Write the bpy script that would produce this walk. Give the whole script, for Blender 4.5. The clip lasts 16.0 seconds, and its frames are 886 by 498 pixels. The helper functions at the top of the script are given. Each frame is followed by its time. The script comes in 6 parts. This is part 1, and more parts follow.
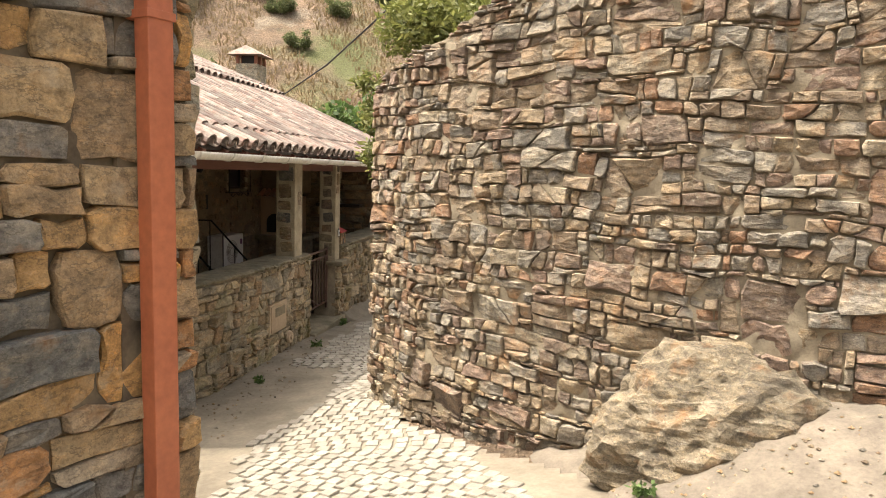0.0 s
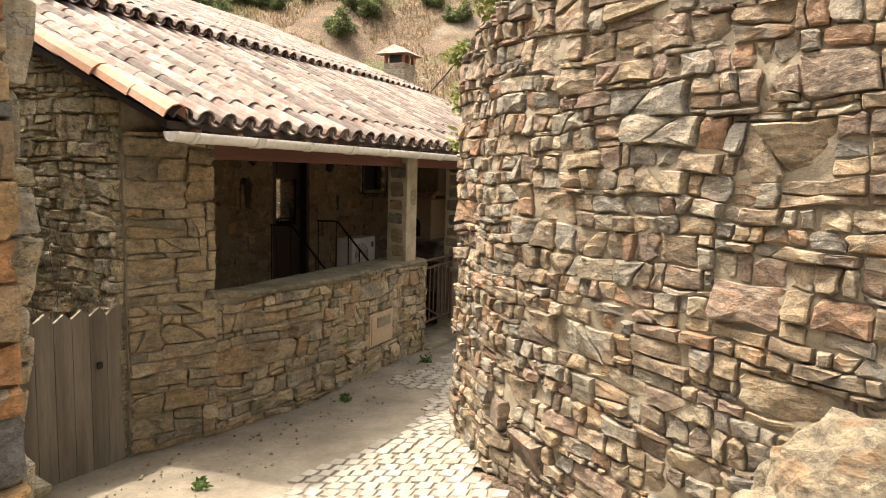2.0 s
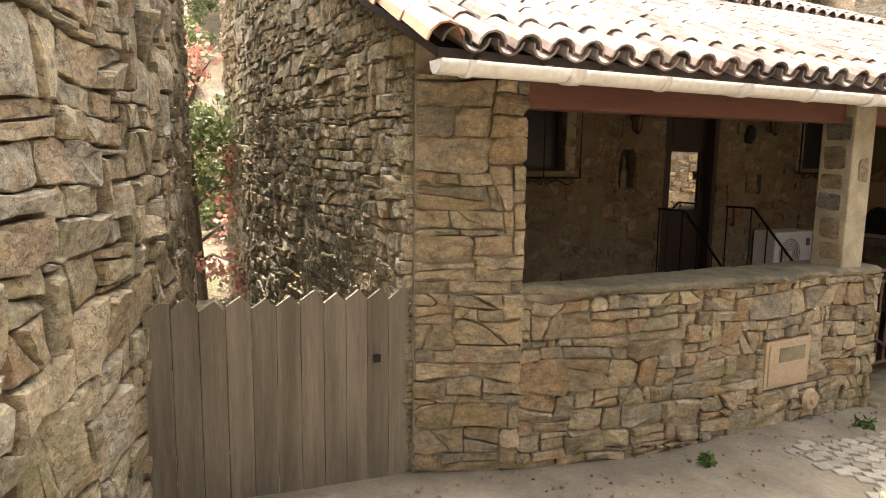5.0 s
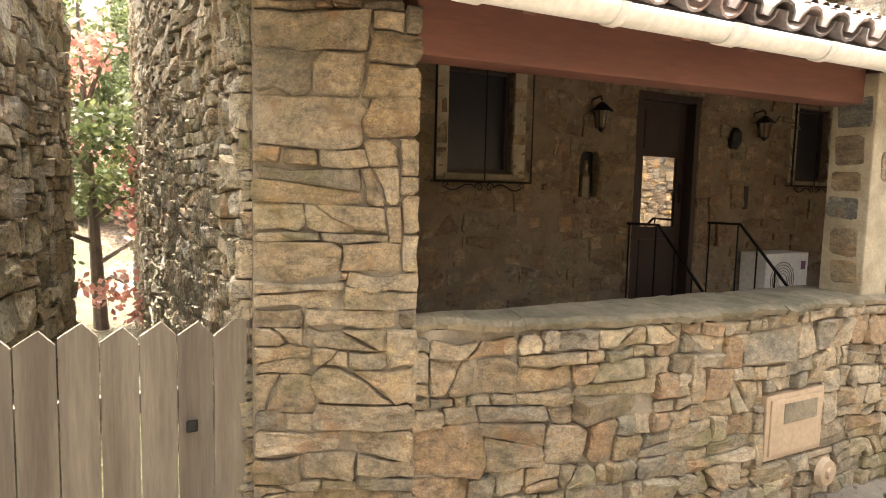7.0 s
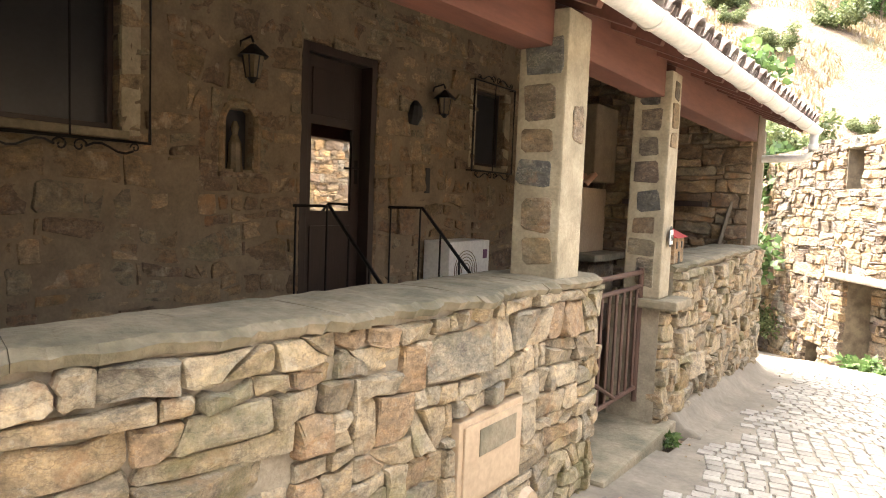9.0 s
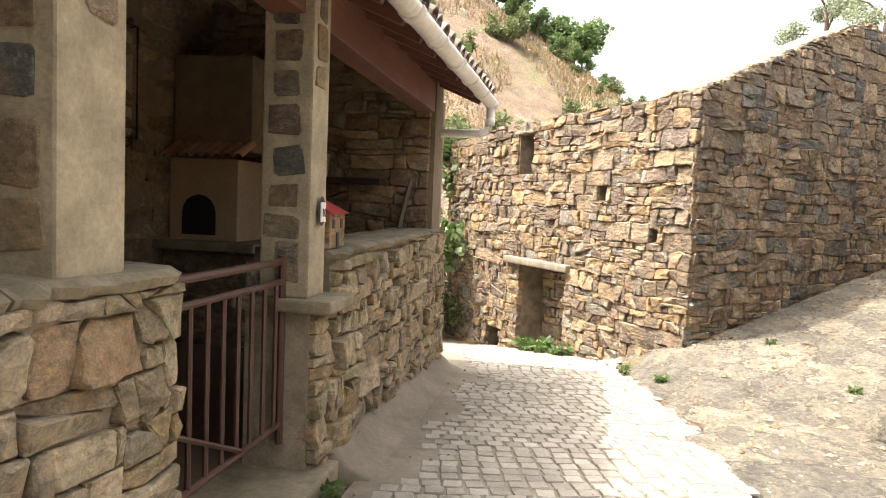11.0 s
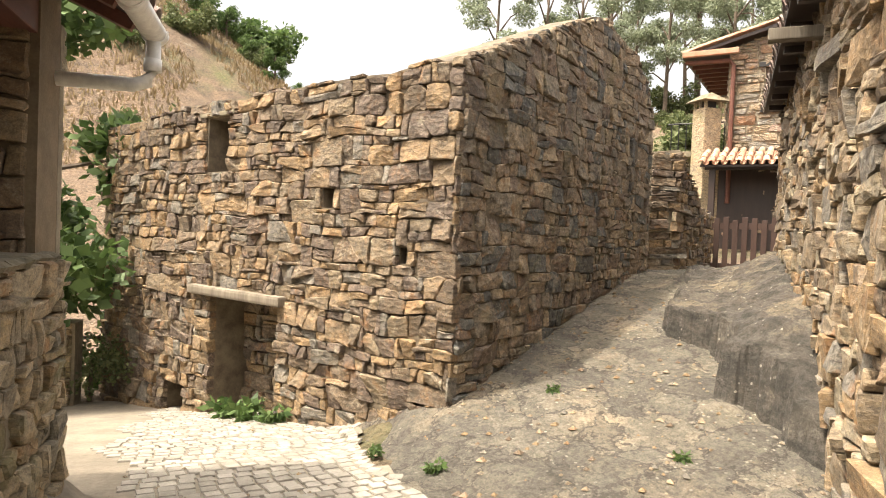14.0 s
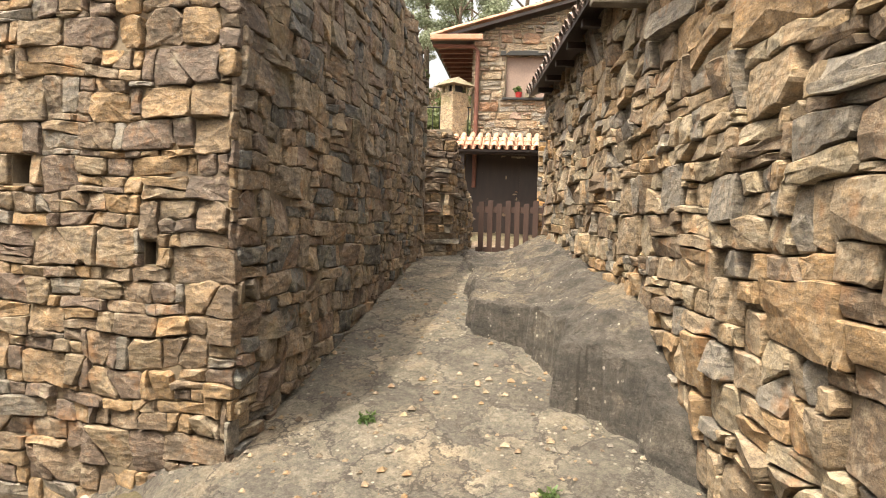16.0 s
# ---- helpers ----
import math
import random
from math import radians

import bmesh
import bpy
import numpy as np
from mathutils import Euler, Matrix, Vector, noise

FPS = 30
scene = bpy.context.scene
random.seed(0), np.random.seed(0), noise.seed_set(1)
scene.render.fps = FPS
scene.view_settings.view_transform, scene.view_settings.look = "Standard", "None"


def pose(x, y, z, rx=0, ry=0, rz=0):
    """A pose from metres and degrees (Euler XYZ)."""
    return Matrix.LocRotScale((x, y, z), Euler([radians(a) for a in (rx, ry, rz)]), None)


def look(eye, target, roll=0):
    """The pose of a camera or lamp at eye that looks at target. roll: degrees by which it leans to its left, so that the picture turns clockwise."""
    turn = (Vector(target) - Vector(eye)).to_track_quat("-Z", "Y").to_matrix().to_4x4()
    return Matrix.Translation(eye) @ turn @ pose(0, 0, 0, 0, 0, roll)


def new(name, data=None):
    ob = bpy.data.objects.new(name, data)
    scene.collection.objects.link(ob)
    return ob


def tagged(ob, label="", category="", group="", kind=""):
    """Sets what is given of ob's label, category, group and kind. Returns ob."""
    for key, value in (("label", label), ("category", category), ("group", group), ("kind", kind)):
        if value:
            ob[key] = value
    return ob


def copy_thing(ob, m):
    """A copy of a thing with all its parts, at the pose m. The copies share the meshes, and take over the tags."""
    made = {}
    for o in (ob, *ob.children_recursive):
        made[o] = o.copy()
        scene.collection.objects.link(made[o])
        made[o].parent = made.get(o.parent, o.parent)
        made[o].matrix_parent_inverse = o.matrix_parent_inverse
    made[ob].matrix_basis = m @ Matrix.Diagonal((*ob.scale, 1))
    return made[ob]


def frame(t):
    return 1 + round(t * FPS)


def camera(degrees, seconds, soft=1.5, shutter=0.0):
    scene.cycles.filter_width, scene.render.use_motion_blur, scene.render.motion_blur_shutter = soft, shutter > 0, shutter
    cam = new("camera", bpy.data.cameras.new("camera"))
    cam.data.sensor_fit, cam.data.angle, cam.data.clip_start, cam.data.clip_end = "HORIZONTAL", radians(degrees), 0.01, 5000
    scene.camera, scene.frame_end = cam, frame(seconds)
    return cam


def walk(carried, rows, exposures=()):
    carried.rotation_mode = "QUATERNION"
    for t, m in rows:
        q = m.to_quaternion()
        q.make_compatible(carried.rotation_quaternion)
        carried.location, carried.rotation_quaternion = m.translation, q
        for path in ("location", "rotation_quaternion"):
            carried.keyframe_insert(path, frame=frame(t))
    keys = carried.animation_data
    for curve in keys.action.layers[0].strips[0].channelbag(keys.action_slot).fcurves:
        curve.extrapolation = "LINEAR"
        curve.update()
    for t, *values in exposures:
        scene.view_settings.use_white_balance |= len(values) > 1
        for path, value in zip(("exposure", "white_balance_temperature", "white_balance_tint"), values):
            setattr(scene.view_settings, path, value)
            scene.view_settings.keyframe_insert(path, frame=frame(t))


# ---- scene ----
cam = camera(68.0, 16.0, 1.0)
PATH = [
    (0, (0.046, 0.007, 1.567), (-0.266, 1.968, 1.331), 1.9),
    (0.5, (0.227, 0.309, 1.517), (-0.21, 2.246, 1.278), 1.8),
    (1, (0.362, 0.61, 1.517), (-0.181, 2.518, 1.266), 1.7),
    (1.5, (0.399, 0.922, 1.498), (-0.284, 2.786, 1.257), 1.7),
    (2, (0.433, 1.279, 1.442), (-0.4, 3.083, 1.213), 1.6),
    (2.5, (0.405, 1.612, 1.404), (-0.554, 3.352, 1.179), 1.5),
    (3, (0.321, 1.937, 1.394), (-0.814, 3.565, 1.152), 1.5),
    (3.5, (0.302, 2.262, 1.354), (-1.027, 3.733, 1.085), 1.3),
    (4, (0.211, 2.532, 1.313), (-1.296, 3.814, 1.026), 1.1),
    (4.2, (0.143, 2.633, 1.31), (-1.435, 3.827, 1.017), 1.0),
    (6.3, (-0.61, 3.745, 1.023), (-2.454, 4.482, 0.791), 1.0),
    (6.5, (-0.701, 3.866, 1.03), (-2.525, 4.657, 0.81), 1.0),
    (7, (-1.024, 4.092, 0.977), (-2.77, 5.048, 0.783), 1.4),
    (7.5, (-1.271, 4.351, 0.916), (-2.916, 5.473, 0.725), 1.8),
    (7.8, (-1.414, 4.526, 0.895), (-2.985, 5.749, 0.706), 2.0),
    (8, (-1.511, 4.627, 0.848), (-3.024, 5.923, 0.662), 2.1),
    (8.5, (-1.722, 4.863, 0.792), (-3.075, 6.327, 0.629), 2.3),
    (9, (-1.819, 5.199, 0.756), (-2.974, 6.825, 0.603), 2.3),
    (9.5, (-1.925, 5.515, 0.706), (-2.86, 7.277, 0.568), 2.2),
    (10, (-1.986, 5.835, 0.688), (-2.707, 7.696, 0.554), 2.3),
    (10.2, (-1.975, 5.99, 0.672), (-2.612, 7.881, 0.542), 2.3),
    (12.3, (-2.098, 7.807, 0.556), (-2.15, 9.802, 0.427), 2.6),
    (12.5, (-2.122, 7.957, 0.562), (-2.14, 9.953, 0.44), 2.6),
    (13, (-2.112, 8.378, 0.561), (-2.0, 10.372, 0.459), 2.5),
    (13.5, (-2.133, 8.78, 0.551), (-1.788, 10.748, 0.476), 2.4),
    (14, (-2.144, 9.149, 0.567), (-1.594, 11.071, 0.517), 2.3),
    (14.5, (-2.095, 9.505, 0.568), (-1.334, 11.354, 0.527), 2.2),
    (15, (-2.121, 9.846, 0.553), (-1.146, 11.591, 0.502), 2.0),
    (15.5, (-2.133, 10.154, 0.55), (-0.994, 11.797, 0.492), 1.9),
    (16, (-2.06, 10.512, 0.571), (-0.793, 12.059, 0.501), 1.8),
]
EXPOSURES = [(0, 1.63, 7300, 10), (3, 1.92, 7500, 10), (4.2, 2.2, 7350, 10), (6.5, 3.12, 7000, 10), (7.5, 3.4, 6900, 10), (9, 3.65, 6600, 10), (9.6, 3.3, 6600, 10), (10.2, 2.85, 6700, 10), (12.3, 2.05, 7200, 10), (14, 1.82, 7300, 10), (16, 1.74, 7350, 10)]
walk(cam, [(t, look(eye, target, roll)) for t, eye, target, roll in PATH], EXPOSURES)

# ---- light: hazy midday sun from over the house roof ----
SUN_TO = Vector((-0.44, -0.06, 1.0)).normalized()
world = bpy.data.worlds.new("sky")
scene.world = world
world.use_nodes = True
wn = world.node_tree
wn.nodes.clear()
w_out = wn.nodes.new("ShaderNodeOutputWorld")
w_bg = wn.nodes.new("ShaderNodeBackground")
w_sky = wn.nodes.new("ShaderNodeTexSky")
w_sky.sky_type = "NISHITA"
w_sky.sun_disc = False
w_sky.sun_elevation = math.asin(SUN_TO.z)
w_sky.sun_rotation = math.atan2(SUN_TO.x, SUN_TO.y)
w_sky.air_density, w_sky.dust_density, w_sky.ozone_density = 1.0, 9.0, 0.5
w_bg.inputs["Strength"].default_value = 0.15
w_haze = wn.nodes.new("ShaderNodeHueSaturation")
w_haze.inputs["Saturation"].default_value = 0.35
wn.links.new(w_sky.outputs[0], w_haze.inputs["Color"])
wn.links.new(w_haze.outputs[0], w_bg.inputs[0])
wn.links.new(w_bg.outputs[0], w_out.inputs[0])
sun_data = bpy.data.lights.new("sun", "SUN")
sun_data.energy, sun_data.angle, sun_data.color = 1.9, radians(1.5), (1.0, 0.95, 0.86)
sun = new("sun", sun_data)
sun.matrix_world = look(SUN_TO * 60, (0, 0, 0))


# ---- material tools ----
def material(name, rough=0.85, metal=0.0):
    m = bpy.data.materials.new(name)
    m.use_nodes = True
    nt = m.node_tree
    bsdf = nt.nodes["Principled BSDF"]
    bsdf.inputs["Roughness"].default_value = rough
    bsdf.inputs["Metallic"].default_value = metal
    return m, nt, bsdf


def node(nt, kind, **values):
    n = nt.nodes.new(kind)
    for key, v in values.items():
        n.inputs[key.replace("_", " ")].default_value = v
    return n


def place(nt, stretch=None):
    g = nt.nodes.new("ShaderNodeNewGeometry")
    if stretch is None:
        return g.outputs["Position"]
    mp = nt.nodes.new("ShaderNodeMapping")
    mp.inputs["Scale"].default_value = stretch
    nt.links.new(g.outputs["Position"], mp.inputs["Vector"])
    return mp.outputs["Vector"]


def chance(nt):
    """A random number for each piece, whether an object of its own or an island of a joined mesh."""
    a, b, m = nt.nodes.new("ShaderNodeObjectInfo"), nt.nodes.new("ShaderNodeNewGeometry"), nt.nodes.new("ShaderNodeMath")
    f = nt.nodes.new("ShaderNodeMath")
    m.operation, f.operation = "ADD", "FRACT"
    nt.links.new(a.outputs["Random"], m.inputs[0])
    nt.links.new(b.outputs["Random Per Island"], m.inputs[1])
    nt.links.new(m.outputs[0], f.inputs[0])
    return f.outputs[0]


def grain(nt, vec, scale, detail=6, rough=0.6):
    n = node(nt, "ShaderNodeTexNoise", Scale=scale, Detail=detail, Roughness=rough)
    nt.links.new(vec, n.inputs["Vector"])
    return n.outputs["Fac"]


def ramp(nt, fac, stops, smooth=True):
    r = nt.nodes.new("ShaderNodeValToRGB")
    el = r.color_ramp.elements
    if not smooth:
        r.color_ramp.interpolation = "CONSTANT"
    while len(el) < len(stops):
        el.new(0.5)
    for e, (p, c) in zip(el, stops):
        e.position, e.color = p, (*c, 1)
    nt.links.new(fac, r.inputs[0])
    return r.outputs[0]


def mix(nt, fac, a, b, blend="MIX"):
    m = nt.nodes.new("ShaderNodeMix")
    m.data_type, m.blend_type = "RGBA", blend
    for value, sock in ((fac, m.inputs[0]), (a, m.inputs[6]), (b, m.inputs[7])):
        if isinstance(value, (int, float)):
            sock.default_value = value
        elif isinstance(value, tuple):
            sock.default_value = (*value, 1)
        else:
            nt.links.new(value, sock)
    return m.outputs[2]


def span(nt, fac, lo, hi):
    m = nt.nodes.new("ShaderNodeMapRange")
    m.inputs[1].default_value, m.inputs[2].default_value = lo, hi
    nt.links.new(fac, m.inputs[0])
    return m.outputs[0]


def relief(nt, bsdf, fac, strength, distance=0.02):
    b = nt.nodes.new("ShaderNodeBump")
    b.inputs["Strength"].default_value, b.inputs["Distance"].default_value = strength, distance
    nt.links.new(fac, b.inputs["Height"])
    nt.links.new(b.outputs[0], bsdf.inputs["Normal"])


def stone_material(name, palette, lichen=0.35, dark=0.4, bump=0.6, green=0.0, veins=1.0, light=1.0):
    palette = [tuple(v * light for v in c) for c in palette]
    m, nt, bsdf = material(name, 0.92)
    pos, strata = place(nt), place(nt, (1.0, 1.0, 1.9))
    n = len(palette)
    base = ramp(nt, chance(nt), [((i + 0.0) / n, c) for i, c in enumerate(palette)], False)
    fine, grit = grain(nt, pos, 30, 10, 0.72), grain(nt, pos, 110, 6, 0.7)
    layer = grain(nt, strata, 9, 8, 0.7)
    tone = ramp(nt, layer, [(0.28, (0.38, 0.36, 0.35)), (0.46, (0.9, 0.9, 0.9)), (0.56, (1.05, 1.0, 0.94)), (0.74, (1.6, 1.45, 1.22))])
    col = mix(nt, 1.0, base, tone, "MULTIPLY")
    col = mix(nt, 1.0, col, ramp(nt, fine, [(0.30, (0.62, 0.61, 0.60)), (0.5, (1.0, 1.0, 1.0)), (0.70, (1.34, 1.32, 1.28))]), "MULTIPLY")
    col = mix(nt, 1.0, col, ramp(nt, grit, [(0.3, (0.72, 0.72, 0.72)), (0.7, (1.25, 1.25, 1.25))]), "MULTIPLY")
    for scale, width, tint, share in ((6.0, 0.016, (0.05, 0.042, 0.035), 0.85), (15.0, 0.014, (0.06, 0.05, 0.042), 0.35), (9.0, 0.010, (0.5, 0.44, 0.34), 0.5)):
        off = nt.nodes.new("ShaderNodeMath")
        off.operation, off.inputs[1].default_value = "SUBTRACT", 0.5 if scale != 9.0 else 0.56
        nt.links.new(grain(nt, strata if scale < 10 else pos, scale, 5, 0.6), off.inputs[0])
        line = nt.nodes.new("ShaderNodeMath")
        line.operation = "ABSOLUTE"
        nt.links.new(off.outputs[0], line.inputs[0])
        vein = nt.nodes.new("ShaderNodeMath")
        vein.operation, vein.inputs[1].default_value = "MULTIPLY", share * veins
        nt.links.new(span(nt, line.outputs[0], width, width * 0.3), vein.inputs[0])
        col = mix(nt, vein.outputs[0], col, tint)
    rust = span(nt, grain(nt, pos, 5.3, 6, 0.65), 0.56, 0.70)
    col = mix(nt, rust, col, mix(nt, 0.65, col, (0.27, 0.135, 0.055)))
    bleach = span(nt, grain(nt, pos, 7.1, 8, 0.7), 0.55, 0.68)
    col = mix(nt, bleach, col, mix(nt, 0.45, col, (0.46, 0.40, 0.30)))
    for scale, lo, hi, share in ((1.7, 0.50, 0.68, dark), (8.0, 0.56, 0.66, dark * 0.9)):
        stain = span(nt, grain(nt, pos, scale, 7, 0.65), lo, hi)
        sm = nt.nodes.new("ShaderNodeMath")
        sm.operation, sm.inputs[1].default_value = "MULTIPLY", share
        nt.links.new(stain, sm.inputs[0])
        col = mix(nt, sm.outputs[0], col, (0.04, 0.035, 0.03))
    moss = span(nt, grain(nt, pos, 17, 10, 0.78), 0.585, 0.64)
    lm = nt.nodes.new("ShaderNodeMath")
    lm.operation, lm.inputs[1].default_value = "MULTIPLY", lichen
    nt.links.new(moss, lm.inputs[0])
    col = mix(nt, lm.outputs[0], col, (0.42, 0.39, 0.32))
    if green:
        gs = nt.nodes.new("ShaderNodeMath")
        gs.operation, gs.inputs[1].default_value = "MULTIPLY", green
        nt.links.new(span(nt, grain(nt, pos, 2.3, 7, 0.7), 0.53, 0.66), gs.inputs[0])
        col = mix(nt, gs.outputs[0], col, (0.13, 0.125, 0.035))
    nt.links.new(col, bsdf.inputs["Base Color"])
    chip = node(nt, "ShaderNodeTexVoronoi", Scale=13.0, Randomness=1.0)
    nt.links.new(strata, chip.inputs["Vector"])
    relief(nt, bsdf, mix(nt, 0.30, mix(nt, 0.35, layer, fine), chip.outputs["Distance"]), bump * 1.15, 0.05)
    return m


def plain_material(name, colour, other=None, scale=6, rough=0.8, metal=0.0, bump=0.2, stretch=None, vary=0.0):
    m, nt, bsdf = material(name, rough, metal)
    pos = place(nt, stretch)
    other = other or tuple(c * 0.75 for c in colour)
    coarse, fine = grain(nt, pos, scale, 5), grain(nt, pos, scale * 9, 6)
    col = mix(nt, span(nt, coarse, 0.35, 0.65), colour, other)
    col = mix(nt, 1.0, col, ramp(nt, fine, [(0.3, (0.85, 0.85, 0.85)), (0.7, (1.12, 1.12, 1.12))]), "MULTIPLY")
    if vary:
        col = mix(nt, 1.0, col, ramp(nt, chance(nt), [(0.0, (1 - vary,) * 3), (1.0, (1 + vary,) * 3)]), "MULTIPLY")
    nt.links.new(col, bsdf.inputs["Base Color"])
    if bump:
        relief(nt, bsdf, mix(nt, 0.5, coarse, fine), bump, 0.01)
    return m


def leaf_material(name, dark, light, through_light=0.4):
    m, nt, bsdf = material(name, 0.6)
    col = ramp(nt, chance(nt), [(0.0, dark), (1.0, light)])
    nt.links.new(col, bsdf.inputs["Base Color"])
    thin, both = nt.nodes.new("ShaderNodeBsdfTranslucent"), nt.nodes.new("ShaderNodeMixShader")
    nt.links.new(col, thin.inputs["Color"])
    both.inputs[0].default_value = through_light
    nt.links.new(bsdf.outputs[0], both.inputs[1])
    nt.links.new(thin.outputs[0], both.inputs[2])
    nt.links.new(both.outputs[0], nt.nodes["Material Output"].inputs["Surface"])
    return m


BROWN, OCHRE, GREY, PLUM = (0.165, 0.122, 0.083), (0.265, 0.18, 0.098), (0.19, 0.172, 0.145), (0.138, 0.102, 0.078)
SLATE, SAND, TAN, RUST = (0.09, 0.09, 0.085), (0.30, 0.25, 0.175), (0.225, 0.175, 0.118), (0.22, 0.115, 0.065)
M_RUIN = stone_material("rubble_stone", [(0.21, 0.16, 0.115), (0.25, 0.225, 0.185), (0.28, 0.22, 0.15), (0.18, 0.135, 0.105), (0.33, 0.28, 0.21), (0.24, 0.215, 0.18), (0.27, 0.21, 0.145), (0.22, 0.17, 0.12), (0.23, 0.14, 0.09), (0.26, 0.205, 0.15), (0.23, 0.165, 0.13), (0.20, 0.185, 0.16)], 0.6, 0.4, 0.8, 0.0, 0.55, 1.05)
M_HOUSE = stone_material("house_stone", [(0.40, 0.32, 0.21), (0.34, 0.285, 0.20), (0.47, 0.39, 0.27), (0.39, 0.30, 0.185), (0.28, 0.225, 0.15), (0.37, 0.30, 0.20), (0.45, 0.375, 0.265), (0.29, 0.255, 0.19), (0.36, 0.255, 0.155)], 0.35, 0.25, 0.6, 0.5, 0.4, 0.82)
M_MOSSY = stone_material("mossy_stone", [(0.27, 0.235, 0.16), (0.33, 0.28, 0.195), (0.30, 0.275, 0.22), (0.22, 0.20, 0.14), (0.27, 0.215, 0.145)], 0.7, 0.35, 0.8, 0.5, 0.8, 1.3)
M_BARN = stone_material("barn_stone", [BROWN, OCHRE, TAN, PLUM, BROWN, (0.25, 0.18, 0.11), OCHRE, PLUM, GREY], 0.25, 0.5, 0.7, 0.0, 0.5, 0.92)
M_BARN_DARK = stone_material("weathered_barn_stone", [BROWN, (0.15, 0.125, 0.095), (0.18, 0.14, 0.1), PLUM, TAN, SLATE], 0.4, 0.65, 0.7, 0.25, 0.6, 1.35)
M_FIRST = stone_material("dark_schist", [(0.31, 0.20, 0.095), (0.14, 0.13, 0.115), (0.27, 0.20, 0.12), (0.22, 0.16, 0.10), (0.34, 0.20, 0.08), (0.26, 0.21, 0.15), (0.11, 0.11, 0.105), (0.28, 0.15, 0.07), (0.24, 0.17, 0.10)], 0.12, 0.3, 0.6, 0.0, 0.5, 1.5)
M_CARVED = stone_material("sandy_stone", [TAN, OCHRE, SAND, BROWN, (0.30, 0.23, 0.15), GREY], 0.15, 0.25, 0.6, 0.0, 0.5, 0.9)
# porch stone browns kept low: the porch's indoor shade is put into the colour
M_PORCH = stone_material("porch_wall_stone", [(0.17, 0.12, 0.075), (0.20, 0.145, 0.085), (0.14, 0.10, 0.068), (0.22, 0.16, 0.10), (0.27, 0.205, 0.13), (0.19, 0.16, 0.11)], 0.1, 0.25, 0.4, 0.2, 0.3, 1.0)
M_MORTAR = plain_material("sandy_mortar", (0.31, 0.265, 0.195), (0.20, 0.165, 0.12), 9, 0.95, bump=0.8)
M_EARTH_JOINT = plain_material("earth_joint", (0.19, 0.15, 0.10), (0.09, 0.07, 0.05), 6, 0.95, bump=0.8)
# pointing darkened along with the porch stone, for the same indoor shade
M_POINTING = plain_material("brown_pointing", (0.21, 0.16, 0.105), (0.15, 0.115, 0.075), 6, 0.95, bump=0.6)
M_COLUMN = plain_material("column_mortar", (0.40, 0.345, 0.245), (0.27, 0.23, 0.16), 7, 0.93, bump=0.9)
M_PALE_MORTAR = plain_material("pale_mortar", (0.47, 0.42, 0.31), (0.36, 0.31, 0.22), 5, 0.92, bump=0.7)
M_SLAB = plain_material("coping_stone", (0.27, 0.225, 0.155), (0.13, 0.115, 0.075), 4, 0.94, bump=1.6)
M_TILE = plain_material("terracotta_tile", (0.135, 0.08, 0.064), (0.21, 0.182, 0.16), 9, 0.85, bump=0.4, vary=0.5)
M_NEW_TILE = plain_material("orange_terracotta_tile", (0.40, 0.19, 0.115), (0.38, 0.26, 0.19), 4, 0.85, bump=0.3, vary=0.2)
M_WHITE = plain_material("white_plastic", (0.78, 0.76, 0.72), (0.68, 0.66, 0.61), 3, 0.45, bump=0.05)
M_PIPE = plain_material("terracotta_paint", (0.46, 0.145, 0.07), (0.40, 0.12, 0.06), 3, 0.5, bump=0.05)
M_BEAM = plain_material("red_brown_timber", (0.155, 0.06, 0.038), (0.105, 0.038, 0.026), 5, 0.65, bump=0.3, stretch=(1, 0.15, 1))
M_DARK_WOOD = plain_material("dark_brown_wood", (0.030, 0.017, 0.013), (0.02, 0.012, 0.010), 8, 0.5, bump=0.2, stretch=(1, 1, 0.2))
M_GATE = plain_material("brown_gate_paint", (0.085, 0.042, 0.028), (0.06, 0.028, 0.02), 6, 0.55, bump=0.2)
M_GATE_WOOD = plain_material("dark_stained_gate_wood", (0.055, 0.028, 0.02), (0.035, 0.018, 0.013), 6, 0.6, bump=0.3, stretch=(1, 1, 0.2))
M_FENCE = plain_material("weathered_grey_wood", (0.185, 0.157, 0.12), (0.11, 0.09, 0.067), 10, 0.85, bump=0.5, stretch=(1, 1, 0.08), vary=0.25)
M_IRON = plain_material("black_wrought_iron", (0.018, 0.018, 0.018), None, 9, 0.5, 0.6, 0.1)
M_SETT = plain_material("grey_beige_sett", (0.30, 0.275, 0.235), (0.215, 0.195, 0.165), 6, 0.9, bump=0.5, vary=0.18)
M_LANE = plain_material("dusty_joint_earth", (0.23, 0.198, 0.152), (0.15, 0.127, 0.098), 3, 0.95, bump=0.6)
M_DIRT = plain_material("sandy_dirt", (0.19, 0.16, 0.128), (0.11, 0.094, 0.076), 5, 0.97, bump=0.8)
M_FLOOR = plain_material("porch_tile_floor", (0.13, 0.085, 0.06), (0.10, 0.065, 0.047), 3, 0.6, bump=0.1)
M_SMOKED = plain_material("dusty_amber_glass", (0.16, 0.12, 0.07), (0.10, 0.08, 0.05), 8, 0.25, bump=0.0)
M_AC = plain_material("off_white_enamel", (0.72, 0.71, 0.68), (0.66, 0.65, 0.62), 3, 0.4, bump=0.0)
M_BOX = plain_material("beige_enamel", (0.42, 0.315, 0.21), (0.38, 0.28, 0.185), 4, 0.55, bump=0.05)
M_LOGO = plain_material("violet_print", (0.16, 0.06, 0.14), None, 5, 0.5, bump=0)
